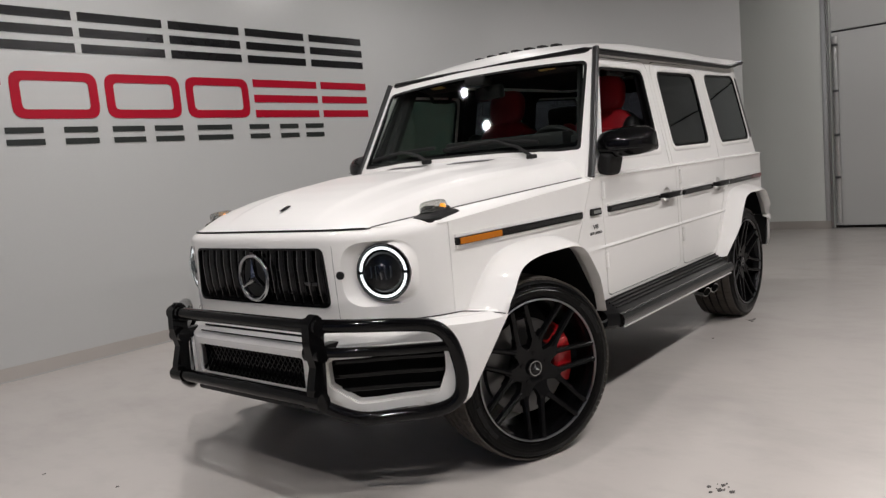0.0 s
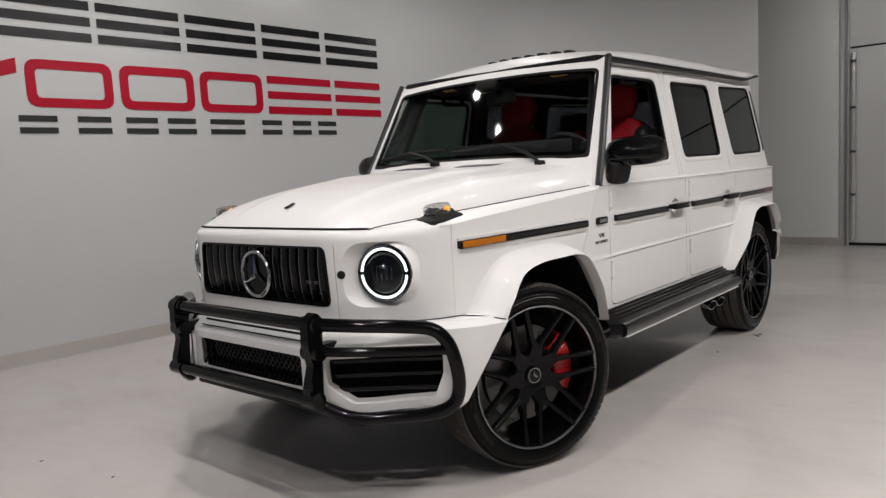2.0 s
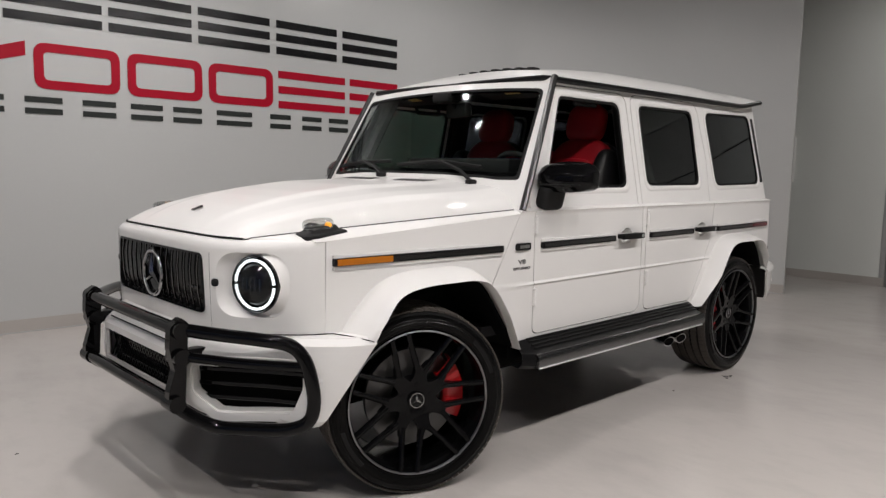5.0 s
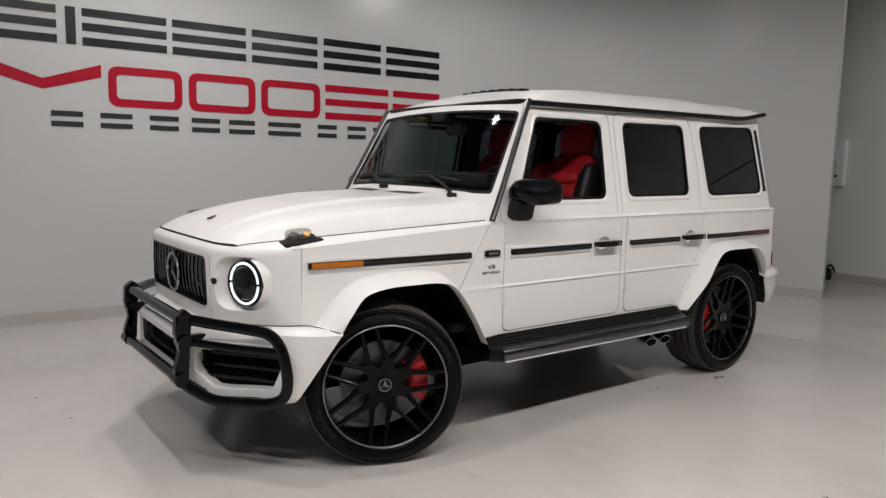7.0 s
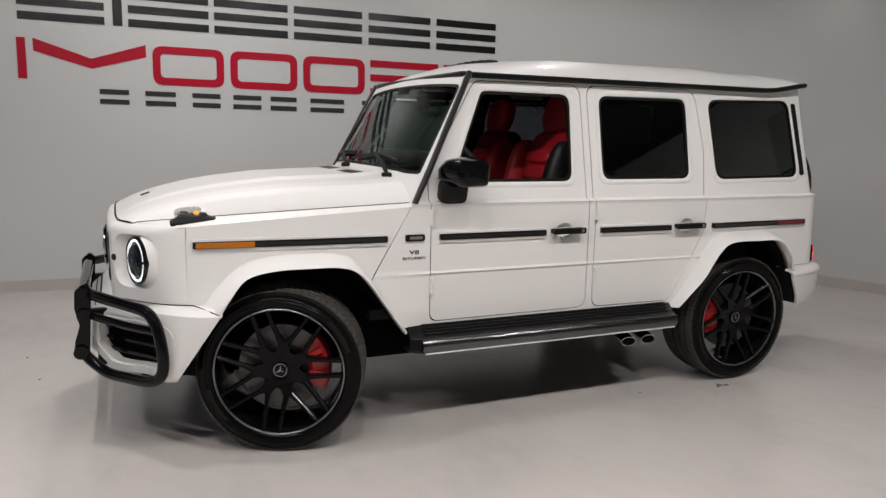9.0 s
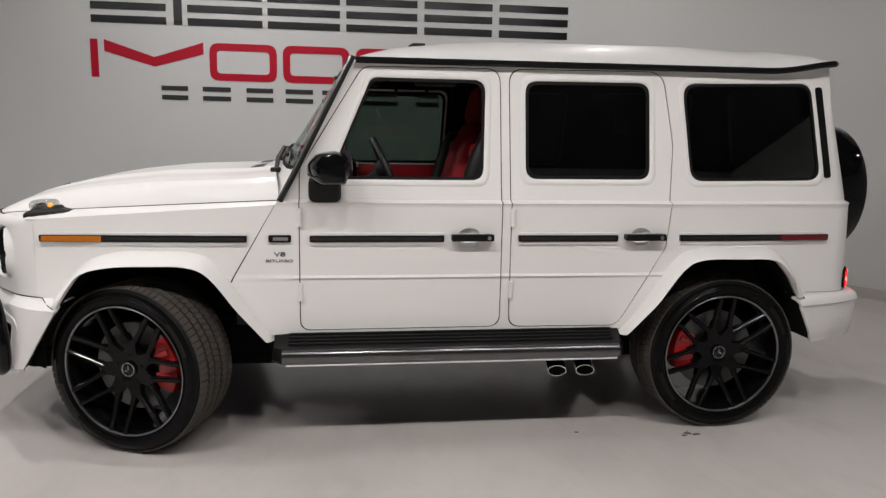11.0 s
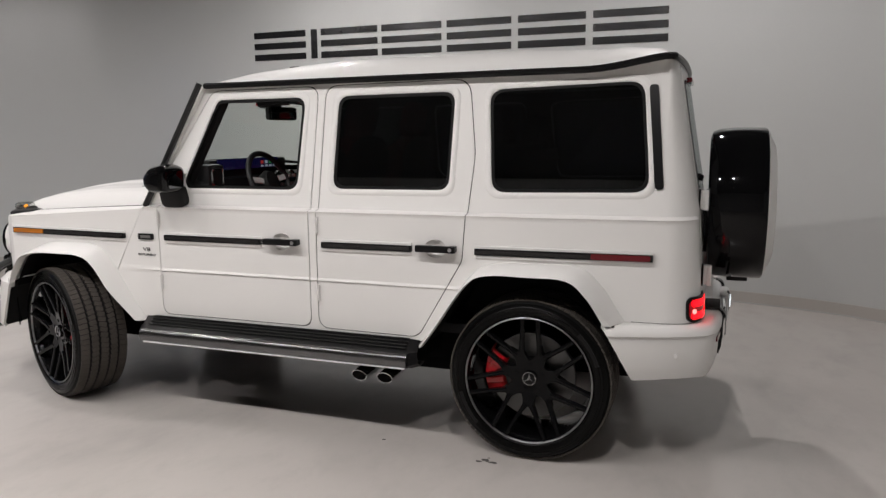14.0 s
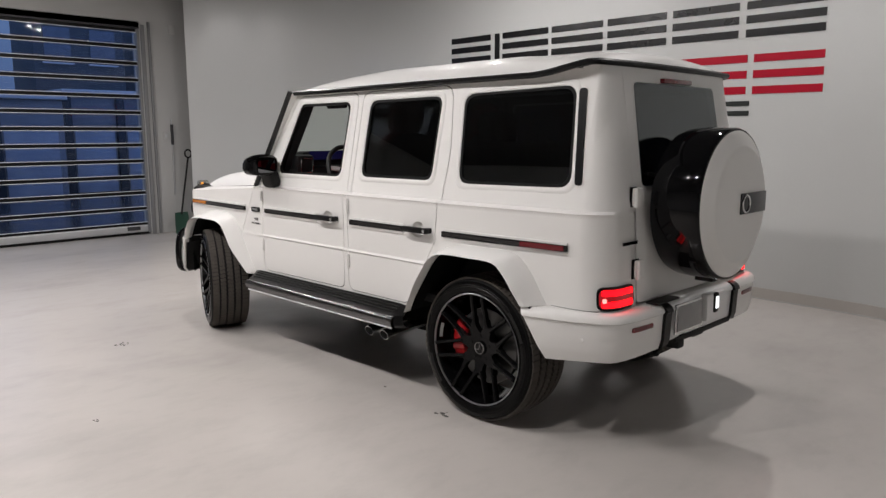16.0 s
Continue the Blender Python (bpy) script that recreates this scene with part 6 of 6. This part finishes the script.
# -- inside --
def cabin():
    part("underbody", boxed((1.5, 0, 0.47), (3.9, 1.20, 0.20), 0.02), CAVITY, car)
    # Next two: unseen black boxes, added to keep bounced light from the floor below.
    part("undertray_light_block", boxed((-0.20, 0, 0.335), (0.86, 1.00, 0.10), 0.03), CAVITY, car)
    part("chassis_light_block", boxed((1.45, 0, 0.345), (2.30, 1.16, 0.09), 0.03), CAVITY, car)
    part("sill_box", boxed((1.48, 0, 0.50), (1.75, 1.66, 0.10), 0.01), CAVITY, car)
    part("cabin_floor", boxed((1.55, 0, 0.60), (2.2, 1.60, 0.05)), HEADLINER, car)
    part("engine_bay", boxed((0.0, 0, 0.82), (1.25, 1.16, 0.46), 0.02), CAVITY, car)
    part("firewall", boxed((0.66, 0, 0.86), (0.06, 1.50, 0.52)), CAVITY, car)
    part("load_bay", boxed((2.95, 0, 0.86), (1.2, 1.16, 0.50), 0.02), HEADLINER, car)
    part("front_axle", tube([(0.0, -0.62, 0.40), (0.0, 0.62, 0.40)], circle(0.05)), BLACK_PLASTIC, car)
    part("rear_axle", tube([(2.89, -0.66, 0.40), (2.89, 0.66, 0.40)], circle(0.055)), BLACK_PLASTIC, car)
    part("rear_silencer", boxed((3.35, 0.05, 0.46), (0.32, 0.7, 0.16), 0.05), STEEL_DARK, car)
    # dashboard
    d = part("dashboard", boxed((0.88, 0, 1.17), (0.24, 1.42, 0.30), 0.05), DARK_LEATHER, car)
    part("dash_cowl", boxed((0.880, -0.22, 1.362), (0.13, 0.80, 0.12), 0.02), DARK_LEATHER, d)
    part("display", boxed((0.957, -0.26, 1.393), (0.012, 0.62, 0.064), 0.004), SCREEN, d, "lit wide display")
    for y in (-0.02, 0.12, 0.66):
        part("air_vent", lathe([(0.0001, -0.008), (0.022, -0.012), (0.045, -0.006), (0.052, -0.014), (0.055, 0.0)], 24, Matrix.Translation((1.006, y, 1.285)) @ pose(0, 0, 0, 0, 0, 90)), CHROME, d)
    pod = part("vent_pod", boxed((0.945, -0.625, 1.325), (0.10, 0.15, 0.15), 0.03), DARK_LEATHER, d)
    part("vent_ring", tube([(0.997, -0.625 + p[0], 1.325 + p[1]) for p in rounded([(-0.05, -0.05), (0.05, -0.05), (0.05, 0.05), (-0.05, 0.05)], 0.025, 4)], circle(0.006, 8), closed=True, up=(1, 0, 0)), CHROME, pod)
    for k, m in enumerate((ICON_WHITE, ICON_WHITE, ICON_WHITE, ICON_WHITE)):
        part("display_icon", boxed((0.9645, -0.13 + 0.045 * k, 1.372), (0.004, 0.026, 0.012), 0.001), m, d)
    for k, m in enumerate((ICON_RED, ICON_WHITE, ICON_GREEN, ICON_WHITE)):
        part("display_icon", boxed((0.9645, -0.13 + 0.045 * k, 1.396), (0.004, 0.026, 0.020), 0.001), m, d)
    part("dash_trim", tube([(1.004, -0.70, 1.235), (1.004, 0.70, 1.235)], rect(0.010, 0.022, 0.003)), STEP_METAL, d)
    part("centre_stack", boxed((0.985, 0.04, 1.12), (0.10, 0.30, 0.40), 0.03), BLACK_GLOSS, d)
    for row in range(3):
        for col in range(5):
            part("console_button", boxed((1.037, -0.06 + 0.045 * col, 1.30 - 0.05 * row), (0.008, 0.030, 0.022), 0.003), SILVER, d)
    part("centre_console", boxed((1.35, 0.0, 0.86), (0.75, 0.26, 0.34), 0.04), DARK_LEATHER, car)
    # steering wheel
    t = Matrix.Translation((1.185, -0.38, 1.285)) @ pose(0, 0, 0, 0, -24, 0) @ pose(0, 0, 0, 0, 0, 90)
    w = part("steering_wheel", tube([t @ Vector((0.185 * math.cos(a), 0, 0.185 * math.sin(a))) for a in np.linspace(0, 2 * math.pi, 40, endpoint=False)], circle(0.017, 10), closed=True, up=tuple(t.to_3x3() @ Vector((0, 1, 0)))), DARK_LEATHER, car)
    part("wheel_boss", lathe([(0.0001, -0.03), (0.06, -0.025), (0.075, 0.0), (0.06, 0.05), (0.0001, 0.06)], 24, t), BLACK_PLASTIC, w)
    for a in (0.15, math.pi - 0.15, 1.5 * math.pi):
        part("wheel_spoke", tube([t @ Vector((0.05 * math.cos(a), 0, 0.05 * math.sin(a))), t @ Vector((0.18 * math.cos(a), 0, 0.18 * math.sin(a)))], rect(0.035, 0.014), up=tuple(t.to_3x3() @ Vector((0, 1, 0)))), SILVER, w)
    part("steering_column", tube([t @ Vector((0, 0.03, 0)), (0.95, -0.38, 1.11)], circle(0.04)), BLACK_PLASTIC, w)
    # seats
    for y in (-0.38, 0.38):
        seat("front_seat", 1.36, y, RED_LEATHER)
    part("rear_seat", boxed((2.25, 0, 0.84), (0.5, 1.3, 0.24), 0.06), DARK_LEATHER, car)
    part("rear_seat_back", boxed((2.52, 0, 1.20), (0.18, 1.3, 0.62), 0.06, pose(2.5, 0, 0.9, 0, 12, 0) @ Matrix.Translation((-2.5, 0, -0.9))), DARK_LEATHER, car)
    for y in (-0.4, 0.4):
        part("rear_headrest", boxed((2.62, y, 1.58), (0.11, 0.26, 0.18), 0.05), DARK_LEATHER, car)
    # mirror, inner door tops
    turn = pose(1.045, -0.01, 1.700, 0, 0, -15)
    part("interior_mirror", boxed((0, 0, 0), (0.045, 0.24, 0.085), 0.02, turn), BLACK_PLASTIC, car)
    part("interior_mirror_glass", boxed((0.0245, 0, 0), (0.004, 0.215, 0.065), 0.001, turn), CHROME, car)
    part("mirror_stem", tube([(0.985, 0.0, 1.765), (1.030, -0.006, 1.715)], circle(0.014, 10)), BLACK_PLASTIC, car)
    part("camera_box", boxed((0.955, 0.0, 1.765), (0.10, 0.14, 0.06), 0.02), BLACK_PLASTIC, car)
    for s in (-1, 1):
        part("door_card", boxed((1.25, s * 0.775, 0.93), (0.90, 0.06, 0.62), 0.02), DARK_LEATHER, car)
        part("door_card_pad", boxed((1.30, s * 0.742, 1.165), (0.74, 0.03, 0.19), 0.012), RED_LEATHER, car)
        part("pillar_inner", tube([(1.735, s * 0.765, 1.15), (1.735, s * 0.645, 1.80)], rect(0.04, 0.14, 0.012), up=(1, 0, 0)), HEADLINER, car)
        part("pillar_inner", tube([(0.800, s * 0.745, 1.18), (1.085, s * 0.640, 1.80)], rect(0.075, 0.085, 0.020), up=(0, 1, 0)), HEADLINER, car)
        part("grab_handle", tube([(1.30, s * 0.66, 1.77), (1.31, s * 0.65, 1.73), (1.50, s * 0.65, 1.73), (1.51, s * 0.66, 1.77)], circle(0.013, 8)), HEADLINER, car)
        part("visor_label", boxed((1.055, s * 0.40, 1.776), (0.07, 0.10, 0.003), 0.001, pose(1.1, 0, 1.785, 0, 12, 0) @ Matrix.Translation((-1.1, 0, -1.785))), VISOR_LABEL, car, "yellow warning label")
        part("sun_visor", boxed((1.10, s * 0.36, 1.785), (0.16, 0.40, 0.02), 0.008, pose(1.1, 0, 1.785, 0, 12, 0) @ Matrix.Translation((-1.1, 0, -1.785))), HEADLINER, car)


def seat(name, x, y, mat):
    s = part(name, pillow((x, y, 0.90), (0.54, 0.52, 0.20)), mat, car, "red leather front seat with black bolsters")
    lean = Matrix.Translation((x + 0.26, y, 0.93)) @ pose(0, 0, 0, 0, 14, 0)
    part("seat_back", pillow((0, 0, 0), (0.19, 0.46, 0.66), lean @ Matrix.Translation((0.02, 0, 0.32))), mat, s)
    for k in (-1, 1):
        part("back_bolster", pillow((0, 0, 0), (0.24, 0.11, 0.56), lean @ Matrix.Translation((-0.02, k * 0.225, 0.29))), DARK_LEATHER if k * y > 0 else mat, s)
        part("cushion_bolster", pillow((x - 0.01, y + k * 0.235, 0.925), (0.50, 0.10, 0.20)), DARK_LEATHER, s)
    for z in (0.16, 0.26, 0.36, 0.46):
        part("back_fluting", pillow((0, 0, 0), (0.05, 0.26, 0.085), lean @ Matrix.Translation((-0.072, 0, z))), mat, s)
    part("headrest", pillow((0, 0, 0), (0.12, 0.27, 0.24), lean @ Matrix.Translation((0.0, 0, 0.745))), mat, s)
    part("seat_shell", pillow((0, 0, 0), (0.10, 0.48, 0.68), lean @ Matrix.Translation((0.09, 0, 0.32))), DARK_LEATHER, s)
    part("seat_base", boxed((x, y, 0.73), (0.44, 0.44, 0.22), 0.03), BLACK_PLASTIC, s)


for side in (-1, 1):
    side_panels(side)
fascia()
front_body()
roof()
for side in (-1, 1):
    wheel_arch(side, *FLARE_F)
    wheel_arch(side, *FLARE_R)
wheels()
front_bumper()
bull_bar()
sills()
rear_end()
mirrors()
cabin()
